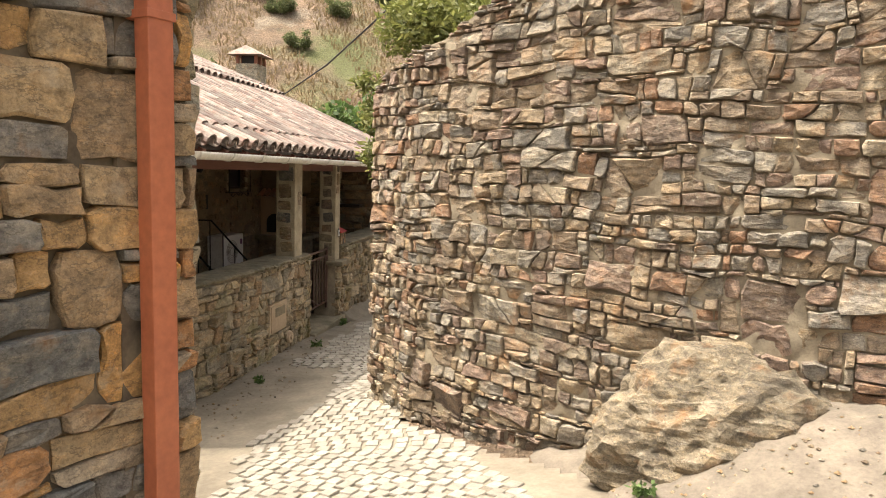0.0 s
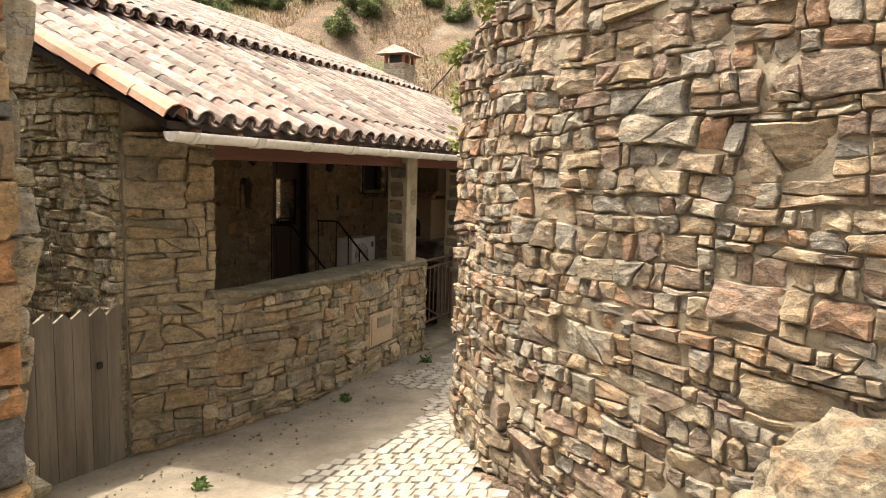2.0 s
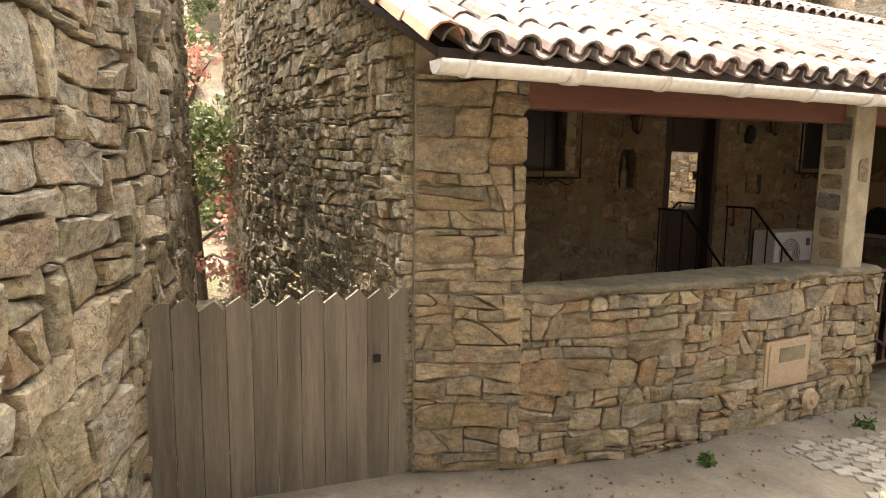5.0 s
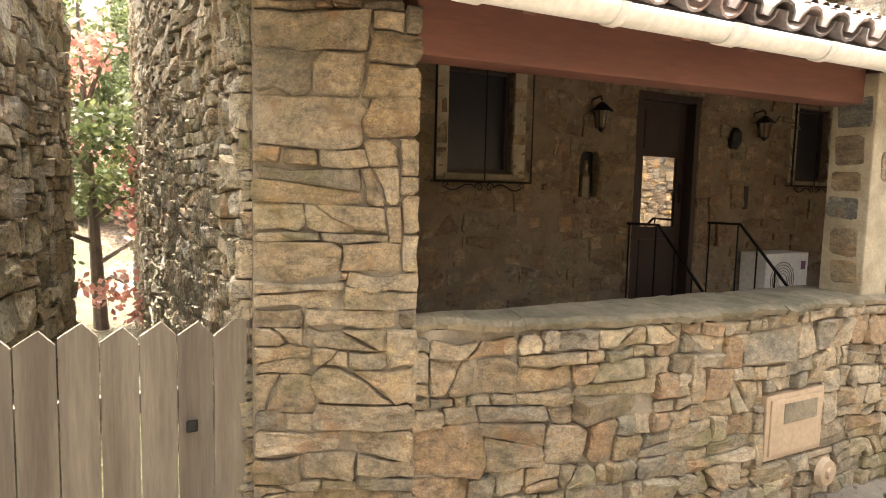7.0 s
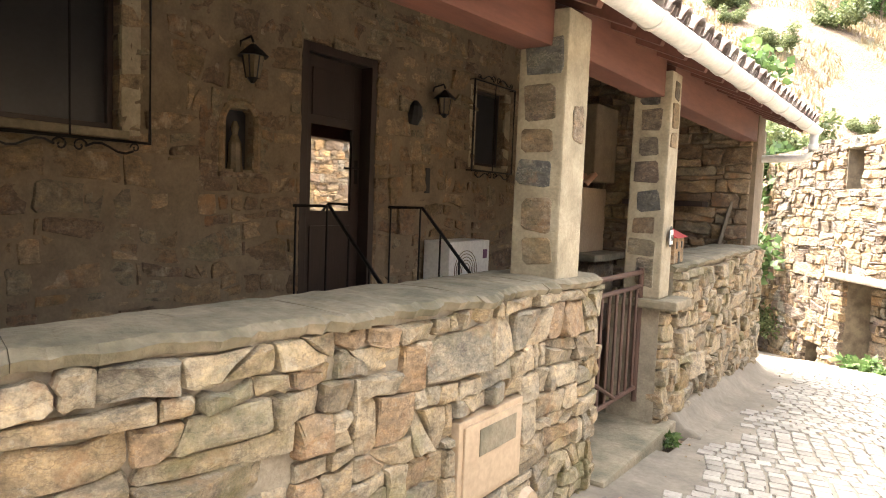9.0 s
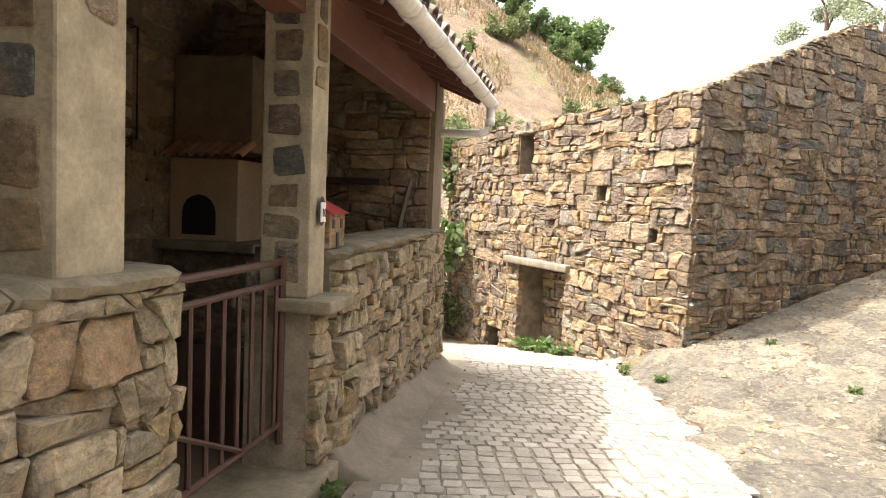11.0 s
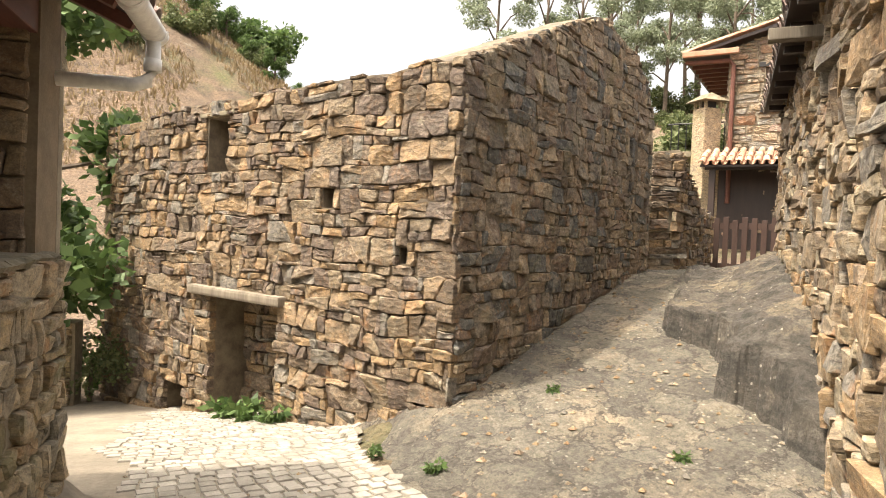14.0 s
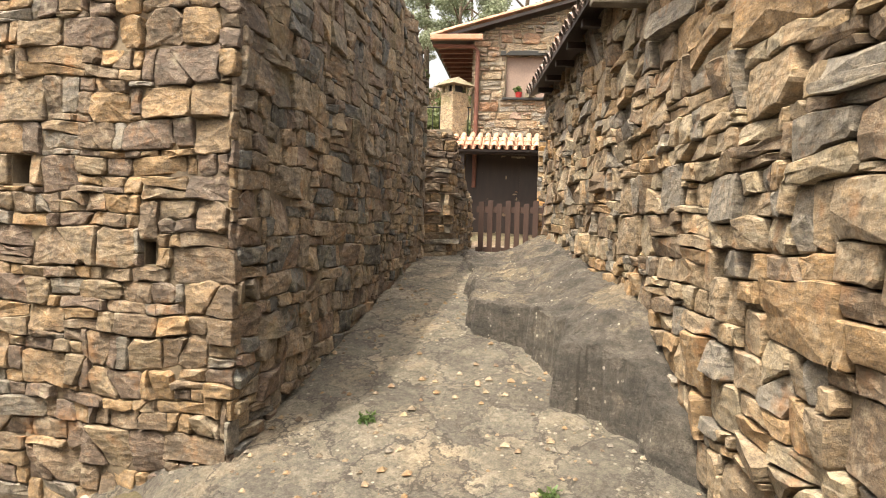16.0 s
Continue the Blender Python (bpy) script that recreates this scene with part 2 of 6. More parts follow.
M_BRICK = plain_material("fired_brick", (0.30, 0.13, 0.08), (0.22, 0.09, 0.06), 8, 0.85, bump=0.4, vary=0.2)
M_OUTCROP = stone_material("sandy_outcrop", [(0.24, 0.20, 0.145), (0.27, 0.225, 0.16)], 0.4, 0.6, 0.9, 0.0, 0.6, 0.72)
M_SHUTTER = plain_material("dark_shutter", (0.02, 0.021, 0.026), None, 4, 0.35, bump=0.05)
M_BLIND = plain_material("brown_roller_blind", (0.25, 0.175, 0.14), (0.22, 0.155, 0.125), 3, 0.6, bump=0.05)
M_RED = plain_material("red_paint", (0.42, 0.03, 0.03), None, 6, 0.5, bump=0.05)
M_BLACK = plain_material("matt_black", (0.012, 0.012, 0.012), None, 6, 0.6, bump=0.05)
M_BARK = plain_material("grey_brown_bark", (0.14, 0.105, 0.075), (0.08, 0.06, 0.045), 9, 0.9, bump=0.8)
M_LEAF = leaf_material("green_leaf", (0.04, 0.08, 0.022), (0.13, 0.20, 0.06))
M_OLIVE = leaf_material("olive_leaf", (0.06, 0.085, 0.03), (0.17, 0.19, 0.08))
M_NEEDLE = leaf_material("yellow_green_needle", (0.10, 0.12, 0.03), (0.24, 0.25, 0.08))
M_EUCA = leaf_material("blue_green_leaf", (0.15, 0.18, 0.11), (0.32, 0.36, 0.25))
M_PINK = leaf_material("pink_blossom", (0.42, 0.15, 0.12), (0.55, 0.33, 0.26))
M_STRAW = leaf_material("dry_grass", (0.17, 0.12, 0.06), (0.27, 0.20, 0.11))


def terrain_material():
    m, nt, bsdf = material("dry_hill_ground", 0.95)
    pos = place(nt)
    big, mid, fine = grain(nt, pos, 0.12, 6), grain(nt, pos, 0.9, 7, 0.7), grain(nt, pos, 9, 6)
    col = mix(nt, span(nt, mid, 0.35, 0.65), (0.26, 0.175, 0.115), (0.13, 0.095, 0.065))
    col = mix(nt, span(nt, big, 0.50, 0.62), col, (0.13, 0.14, 0.055))
    col = mix(nt, span(nt, grain(nt, pos, 0.35, 5), 0.60, 0.68), col, (0.27, 0.22, 0.165))
    col = mix(nt, 1.0, col, ramp(nt, fine, [(0.3, (0.5, 0.5, 0.5)), (0.7, (1.4, 1.4, 1.4))]), "MULTIPLY")
    nt.links.new(col, bsdf.inputs["Base Color"])
    relief(nt, bsdf, mix(nt, 0.5, mid, fine), 1.0, 0.6)
    return m


def rock_material(name, pale, dark, dust, dust_from, spots):
    m, nt, bsdf = material(name, 0.92)
    pos, strata = place(nt), place(nt, (1.6, 1.0, 3.0))
    mid, fine, grit = grain(nt, strata, 2.6, 9, 0.72), grain(nt, pos, 24, 10, 0.75), grain(nt, pos, 90, 6, 0.7)
    col = mix(nt, span(nt, mid, 0.36, 0.62), pale, dark)
    col = mix(nt, span(nt, grain(nt, pos, 1.1, 8, 0.7), dust_from, dust_from + 0.12), col, dust)
    col = mix(nt, 1.0, col, ramp(nt, fine, [(0.3, (0.45, 0.45, 0.45)), (0.5, (1.0, 1.0, 1.0)), (0.7, (1.5, 1.5, 1.5))]), "MULTIPLY")
    col = mix(nt, 1.0, col, ramp(nt, grit, [(0.3, (0.7, 0.7, 0.7)), (0.7, (1.3, 1.3, 1.3))]), "MULTIPLY")
    v = node(nt, "ShaderNodeTexVoronoi", Scale=16.0)
    nt.links.new(pos, v.inputs["Vector"])
    far = span(nt, v.outputs["Distance"], 0.22, 0.14)
    some = span(nt, grain(nt, pos, 3.1, 4), 0.50, 0.56)
    both = nt.nodes.new("ShaderNodeMath")
    both.operation = "MULTIPLY"
    nt.links.new(far, both.inputs[0])
    nt.links.new(some, both.inputs[1])
    part_of = nt.nodes.new("ShaderNodeMath")
    part_of.operation, part_of.inputs[1].default_value = "MULTIPLY", spots
    nt.links.new(both.outputs[0], part_of.inputs[0])
    col = mix(nt, part_of.outputs[0], col, (0.40, 0.37, 0.31))
    bent = node(nt, "ShaderNodeTexNoise", Scale=3.0, Detail=6.0, Roughness=0.7)
    nt.links.new(pos, bent.inputs["Vector"])
    shift = nt.nodes.new("ShaderNodeVectorMath")
    shift.operation, shift.inputs[3].default_value = "SCALE", 0.55
    nt.links.new(bent.outputs["Color"], shift.inputs[0])
    moved = nt.nodes.new("ShaderNodeVectorMath")
    nt.links.new(pos, moved.inputs[0])
    nt.links.new(shift.outputs[0], moved.inputs[1])
    for scale, share in ((2.0, 0.8), (5.5, 0.5)):
        plate, edge = node(nt, "ShaderNodeTexVoronoi", Scale=scale), node(nt, "ShaderNodeTexVoronoi", Scale=scale)
        edge.feature = "DISTANCE_TO_EDGE"
        nt.links.new(moved.outputs[0], plate.inputs["Vector"])
        nt.links.new(moved.outputs[0], edge.inputs["Vector"])
        col = mix(nt, share * 0.7, col, mix(nt, 1.0, col, ramp(nt, plate.outputs["Color"], [(0.2, (0.62, 0.62, 0.63)), (0.5, (1.0, 1.0, 1.0)), (0.8, (1.4, 1.36, 1.28))]), "MULTIPLY"))
        dim = nt.nodes.new("ShaderNodeMath")
        dim.operation, dim.inputs[1].default_value = "MULTIPLY", share
        nt.links.new(span(nt, edge.outputs["Distance"], 0.035, 0.008), dim.inputs[0])
        col = mix(nt, dim.outputs[0], col, (0.055, 0.048, 0.04))
    crack = span(nt, grain(nt, strata, 5.5, 10, 0.8), 0.40, 0.36)
    col = mix(nt, crack, col, (0.05, 0.045, 0.038))
    nt.links.new(col, bsdf.inputs["Base Color"])
    relief(nt, bsdf, mix(nt, 0.45, mid, fine), 1.0, 0.12)
    return m


M_TERRAIN = terrain_material()
M_ROCK = rock_material("grey_bedrock", (0.20, 0.18, 0.145), (0.125, 0.112, 0.09), (0.27, 0.225, 0.165), 0.52, 0.8)
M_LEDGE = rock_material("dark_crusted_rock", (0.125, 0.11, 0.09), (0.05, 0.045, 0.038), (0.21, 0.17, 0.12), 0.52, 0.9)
gm, gnt, gb = material("window_glass", 0.03)
gb.inputs["Base Color"].default_value = (0.02, 0.02, 0.02, 1)
gb.inputs["Specular IOR Level"].default_value = 1.0
gb.inputs["Metallic"].default_value = 0.0
gb.inputs["Coat Weight"].default_value = 1.0
M_GLASS = gm
mm, mnt, mb = material("mirror_pane", 0.03, 1.0)
mb.inputs["Base Color"].default_value = (0.42, 0.40, 0.36, 1)
M_MIRROR = mm


# ---- mesh tools ----
def empty(name, label, category, group="", kind=""):
    return tagged(new(name), label, category, group, kind)


def finish(name, bm, mat, smooth=False):
    me = bpy.data.meshes.new(name)
    bmesh.ops.recalc_face_normals(bm, faces=bm.faces)
    bm.to_mesh(me)
    bm.free()
    me.materials.append(mat)
    if smooth:
        me.shade_smooth()
    return me


def part(name, bm, mat, parent=None, label="", smooth=False):
    ob = new(name, finish(name, bm, mat, smooth))
    ob.parent = parent
    if label:
        ob["label"] = label
    return ob


def block(bm, x0, x1, y0, y1, z0, z1, m=None, bevel=0.0):
    r = bmesh.ops.create_cube(bm, size=1.0)
    bmesh.ops.scale(bm, vec=(x1 - x0, y1 - y0, z1 - z0), verts=r["verts"])
    bmesh.ops.translate(bm, vec=((x0 + x1) / 2, (y0 + y1) / 2, (z0 + z1) / 2), verts=r["verts"])
    if bevel:
        es = list({e for v in r["verts"] for e in v.link_edges})
        out = bmesh.ops.bevel(bm, geom=es, offset=bevel, segments=2, affect="EDGES", profile=0.6)
        verts = list({v for f in out["faces"] for v in f.verts} | {v for v in r["verts"] if v.is_valid})
    else:
        verts = r["verts"]
    if m is not None:
        bmesh.ops.transform(bm, matrix=m, verts=[v for v in verts if v.is_valid])
    return verts


def cube(x0, x1, y0, y1, z0, z1, bevel=0.004, m=None):
    bm = bmesh.new()
    block(bm, x0, x1, y0, y1, z0, z1, m, bevel)
    return bm


def tube(points, radius, sides=8, bm=None, caps=True):
    """A round bar along points; radius a number or one for each point."""
    bm = bm or bmesh.new()
    pts = [Vector(p) for p in points]
    rad = radius if isinstance(radius, (list, tuple)) else [radius] * len(pts)
    rings = []
    for i, p in enumerate(pts):
        a, b = pts[max(i - 1, 0)], pts[min(i + 1, len(pts) - 1)]
        d = (b - a).normalized()
        u = d.orthogonal().normalized() if abs(d.z) > 0.95 else d.cross(Vector((0, 0, 1))).normalized()
        v = d.cross(u)
        rings.append([bm.verts.new(p + rad[i] * (math.cos(k * math.tau / sides) * u + math.sin(k * math.tau / sides) * v)) for k in range(sides)])
    for r, q in zip(rings, rings[1:]):
        for k in range(sides):
            bm.faces.new((r[k], r[(k + 1) % sides], q[(k + 1) % sides], q[k]))
    if caps:
        bm.faces.new(rings[0][::-1])
        bm.faces.new(rings[-1])
    return bm


def lift(fn, x):
    return fn(x) if callable(fn) else fn


def table(*pairs):
    xs, ys = [p[0] for p in pairs], [p[1] for p in pairs]
    return lambda x: float(np.interp(x, xs, ys))


def joined(name, verts, faces, mat, parent=None, smooth=False):
    me = bpy.data.meshes.new(name)
    me.from_pydata(verts, [], faces)
    me.materials.append(mat)
    if smooth:
        me.shade_smooth()
    ob = new(name, me)
    ob.parent = parent
    return ob


# ---- the lie of the land ----
LANE = table((-8, 0.35), (0, -0.2), (2.5, -0.42), (4.5, -0.6), (5.6, -0.62), (7.3, -0.72), (10, -0.88), (12.3, -1.0), (13.8, -1.1), (16, -1.44), (18, -1.8), (21, -2.2), (40, -2.6))
RISE = table((-180, 10), (-120, 13), (-70, 15), (-45, 17), (-22, 20), (-10, 18.5), (-2, 14), (6, 8.5), (14, 6.5), (24, 8.0), (40, 11), (100, 11), (180, 10))


def soft(a, b, x):
    k = min(max((x - a) / (b - a), 0.0), 1.0)
    return k * k * (3 - 2 * k)


def lane_height(x, y):
    z = LANE(y) + 0.12 * max(-3.0, min(x + 2.0, 4.0)) * (1 - soft(5.5, 8.0, y))
    u = (x + 0.58) * 0.76 + (y - 14.25) * 0.65
    up = -0.84 + 0.2 * min(u, 4.6) + 0.02 * max(0.0, u - 4.6)
    return z + soft(-1.5, -0.4, x) * soft(10.0, 12.2, y) * max(0.0, up - z)


def land_height(x, y):
    dx, dy = x + 2.0, y - 10.0
    r = math.hypot(dx, dy)
    near = lane_height(x, y)
    if r < 15:
        return near
    az = math.degrees(math.atan2(dx, dy))
    k = soft(15, 62, r)
    rough = 1.6 * noise.noise((x * 0.05, y * 0.05, 0.3)) + 0.7 * noise.noise((x * 0.17, y * 0.17, 1.3))
    return near * (1 - k) + k * (0.6 + 62 * math.tan(radians(RISE(az)))) + rough * soft(15, 30, r)


def sheet(name, xs, ys, height, mat, keep=None, label="", category=""):
    ids, verts, faces = {}, [], []
    for i, x in enumerate(xs):
        for j, y in enumerate(ys):
            ids[i, j] = len(verts)
            verts.append((x, y, height(x, y)))
    for i in range(len(xs) - 1):
        for j in range(len(ys) - 1):
            if keep is None or keep((xs[i] + xs[i + 1]) / 2, (ys[j] + ys[j + 1]) / 2):
                faces.append((ids[i, j], ids[i + 1, j], ids[i + 1, j + 1], ids[i, j + 1]))
    return tagged(joined(name, verts, faces, mat, None, True), label, category, "", "structure")


US = [i / 110 for i in range(-110, 111)]
sheet("ground", [-1.5 + 4.0 * math.sinh(4.6 * u) for u in US], [10 + 4.0 * math.sinh(4.6 * u) for u in US],
      lambda x, y: land_height(x, y) - 0.03, M_TERRAIN, None, "dry grassy hillside and earth round the hamlet", "ground")

# ---- stone walls ----
rng = random.Random(11)


def stone_template(seed, facets, puff):
    """A split stone: an angular outline, near-upright sides, a broken front of a few facets."""
    r = random.Random(seed)
    ring = []
    for cx, cz, ax, az in ((-1, -1, 0, 1), (1, -1, -1, 0), (1, 1, 0, -1), (-1, 1, 1, 0)):
        cut_a, cut_b = r.uniform(0.01, 0.17), r.uniform(0.01, 0.17)
        x, z = 0.5 * cx * r.uniform(0.86, 1.05), 0.5 * cz * r.uniform(0.82, 1.05)
        ring.append((x + ax * cut_a, z + az * cut_a))
        ring.append((x + (-cx * cut_b if ax == 0 else 0), z + (-cz * cut_b if az == 0 else 0)))
    n = len(ring)
    verts = [(x * 0.97, -1.5, z * 0.97) for x, z in ring]
    verts += [(x, 0.45 + r.uniform(-0.12, 0.12), z) for x, z in ring]
    tx, tz = r.uniform(-1, 1) * puff * 1.3, r.uniform(-1, 1) * puff * 1.3
    verts += [(x * r.uniform(0.93, 0.98), 0.85 + x * tx + z * tz + r.uniform(-0.4, 0.4) * puff, z * r.uniform(0.90, 0.97)) for x, z in ring]
    verts.append((r.uniform(-0.28, 0.28), 0.93 + r.uniform(-puff, puff) * facets, r.uniform(-0.28, 0.28)))
    faces = []
    for k in range(n):
        j = (k + 1) % n
        faces += [(k, j, n + j, n + k), (n + k, n + j, 2 * n + j, 2 * n + k), (2 * n + k, 2 * n + j, 3 * n)]
    return verts, [f[::-1] for f in faces]


PLAIN = [stone_template(90 + k, 0.4, 0.10) for k in range(14)]


def split_stone(s, z, w, h, r, share):
    """A stone's four corners about its middle; some long ones part along a slanting line."""
    quad = [(s - w / 2, z - h / 2), (s + w / 2, z - h / 2), (s + w / 2, z + h / 2), (s - w / 2, z + h / 2)]
    parts = [quad]
    if r.random() < share and w > 0.13:
        f, g = r.uniform(0.3, 0.7), r.uniform(-0.26, 0.26)
        low, top = (s - w / 2 + w * (f - g), z - h / 2), (s - w / 2 + w * (f + g), z + h / 2)
        parts = [[quad[0], low, top, quad[3]], [low, quad[1], quad[2], top]]
    elif r.random() < share and w > 0.16 and h > 0.09:
        f, g = r.uniform(0.35, 0.65), r.uniform(-0.22, 0.22)
        one, two = (s - w / 2, z - h / 2 + h * (f - g)), (s + w / 2, z - h / 2 + h * (f + g))
        parts = [[quad[0], quad[1], two, one], [one, two, quad[2], quad[3]]]
    return [((sum(c[0] for c in q) / 4, sum(c[1] for c in q) / 4), q) for q in parts]


def rubble_stone(corners, s, z, warp, depth, gap, rough, r):
    """A split stone between crooked joints: chipped corners, near-upright sides and a front broken along one or two planes."""
    ring, small = [], min(math.dist(corners[0], corners[1]), math.dist(corners[1], corners[2]))
    for k in range(4):
        a, b, c = Vector(corners[k - 1]), Vector(corners[k]), Vector(corners[(k + 1) % 4])
        if r.random() < 0.6:
            cut = small * r.uniform(0.05, 0.30) * rough
            ring += [b + (a - b).normalized() * cut * r.uniform(0.5, 1.3), b + (c - b).normalized() * cut * r.uniform(0.5, 1.3)]
        else:
            ring.append(b)
        side = (c - b).length
        if side > 0.09:
            across = Vector((-(c - b).y, (c - b).x)).normalized()
            for f in ((0.5,) if side < 0.22 else (0.36, 0.66)):
                ring.append(b.lerp(c, f + r.uniform(-0.08, 0.08)) + across * r.gauss(0, 0.007 * rough))
    pts = [Vector(warp(*q)) for q in ring]
    mid = sum(pts, Vector((0, 0))) / len(pts)
    wide = max(max(q.x for q in pts) - min(q.x for q in pts), 0.02)
    tall = max(max(q.y for q in pts) - min(q.y for q in pts), 0.02)
    kx, kz = max(1 - gap / wide, 0.6), max(1 - gap / tall, 0.6)
    pts = [(-(mid.x - s + (q.x - mid.x) * kx), mid.y - z + (q.y - mid.y) * kz) for q in pts][::-1]
    cx, cz, n = -(mid.x - s), mid.y - z, len(pts)
    ax, az, bx, bz = (r.gauss(0, 0.14 * rough) for _ in range(4))
    lift_b = depth * r.uniform(1.0, 1.35)

    def front(x, zz):
        return max(min(depth + ax * (x - cx) + az * (zz - cz), lift_b + 1.6 * bx * (x - cx) + 1.6 * bz * (zz - cz)), depth * 0.35)

    verts = [(x, -0.05, zz) for x, zz in pts]
    verts += [(x, front(x, zz) * r.uniform(0.70, 0.95), zz) for x, zz in pts]
    inner = []
    for x, zz in pts:
        e = r.uniform(0.003, 0.014) * rough
        dist = max(math.hypot(x - cx, zz - cz), 0.01)
        f = max(1 - e / dist, 0.6)
        inner.append((cx + (x - cx) * f, cz + (zz - cz) * f))
    verts += [(x, front(x, zz) + r.gauss(0, 0.0025 * rough), zz) for x, zz in inner]
    ox, oz = cx + r.uniform(-0.2, 0.2) * wide, cz + r.uniform(-0.2, 0.2) * tall
    verts.append((ox, front(ox, oz) + r.uniform(-0.002, 0.006) * rough, oz))
    faces = []
    for k in range(n):
        j = (k + 1) % n
        faces += [(k, j, n + j, n + k), (n + k, n + j, 2 * n + j, 2 * n + k), (2 * n + k, 2 * n + j, 3 * n)]
    return verts, [f[::-1] for f in faces]


class Face:
    """A wall's face along a plan line; out is to the right of the way along it."""

    def __init__(self, plan):
        self.plan = [Vector(p) for p in plan]
        self.at, s = [0.0], 0.0
        for a, b in zip(self.plan, self.plan[1:]):
            s += (b - a).length
            self.at.append(s)
        self.length = s

    def spot(self, s):
        k = 0
        while k < len(self.plan) - 2 and s > self.at[k + 1]:
            k += 1
        a, b = self.plan[k], self.plan[k + 1]
        t = (b - a).normalized()
        p = a + t * (s - self.at[k])
        return p, t, Vector((t.y, -t.x))


def pack(width, low, high, holes, cell, sizes, r, quoins=()):
    """Fits stones of given sizes, from the foot up, into a wall's face: rows of centre along, centre up, width, height."""
    zmin, zmax = min(low(width * k / 20) for k in range(21)), max(high(width * k / 20) for k in range(21))
    nx, nz = int(width / cell), int((zmax - zmin) / cell) + 1
    free = np.ones((nx, nz), bool)
    owner = np.full((nx, nz), -1)
    for i in range(nx):
        s = (i + 0.5) * cell
        lo, hi = low(s), high(s)
        for j in range(nz):
            z = zmin + (j + 0.5) * cell
            if z < lo - 0.05 or z > hi or any(a < s < b and c < z < d for a, b, c, d in holes):
                free[i, j] = False
    out = []
    total = sum(sz[0] for sz in sizes)
    for j in range(nz):
        i = 0
        while i < nx:
            if not free[i, j]:
                i += 1
                continue
            at_end = any(abs(i * cell - e) < 0.36 for e in quoins)
            pick, acc = r.random() * (2 if at_end else total), 0
            for wgt, w0, w1, h0, h1 in ((1, 0.3, 0.46, 0.11, 0.24), (1, 0.16, 0.36, 0.07, 0.16)) if at_end else sizes:
                acc += wgt
                if pick <= acc:
                    break
            w, h = max(1, round(r.uniform(w0, w1) / cell)), max(1, round(r.uniform(h0, h1) / cell))
            run = 0
            while run < w and i + run < nx and free[i + run, j]:
                run += 1
            if run < w and run <= 2 and r.random() < 0.5:
                w = run
            w = min(w, run)
            if j and 3 < w < run and owner[i + w - 1, j - 1] != owner[i + w, j - 1]:
                w += r.choice((-2, 2, 3))
                w = max(2, min(w, run))
            if run - w == 1:
                w = run
            if w == run and i and i + run < nx:
                a = b = 0
                while j + a < nz and owner[i - 1, j + a] >= 0 and not free[i - 1, j + a]:
                    a += 1
                while j + b < nz and owner[i + run, j + b] >= 0 and not free[i + run, j + b]:
                    b += 1
                side = [q for q in (a, b) if q and abs(q - h) < 3]
                if side:
                    h = min(side, key=lambda q: abs(q - h))
            up = 1
            while up < h and j + up < nz and free[i : i + w, j + up].all():
                up += 1
            free[i : i + w, j : j + up] = False
            owner[i : i + w, j : j + up] = len(out)
            out.append(((i + w / 2) * cell, zmin + (j + up / 2) * cell, w * cell, up * cell))
            i += w
    return out


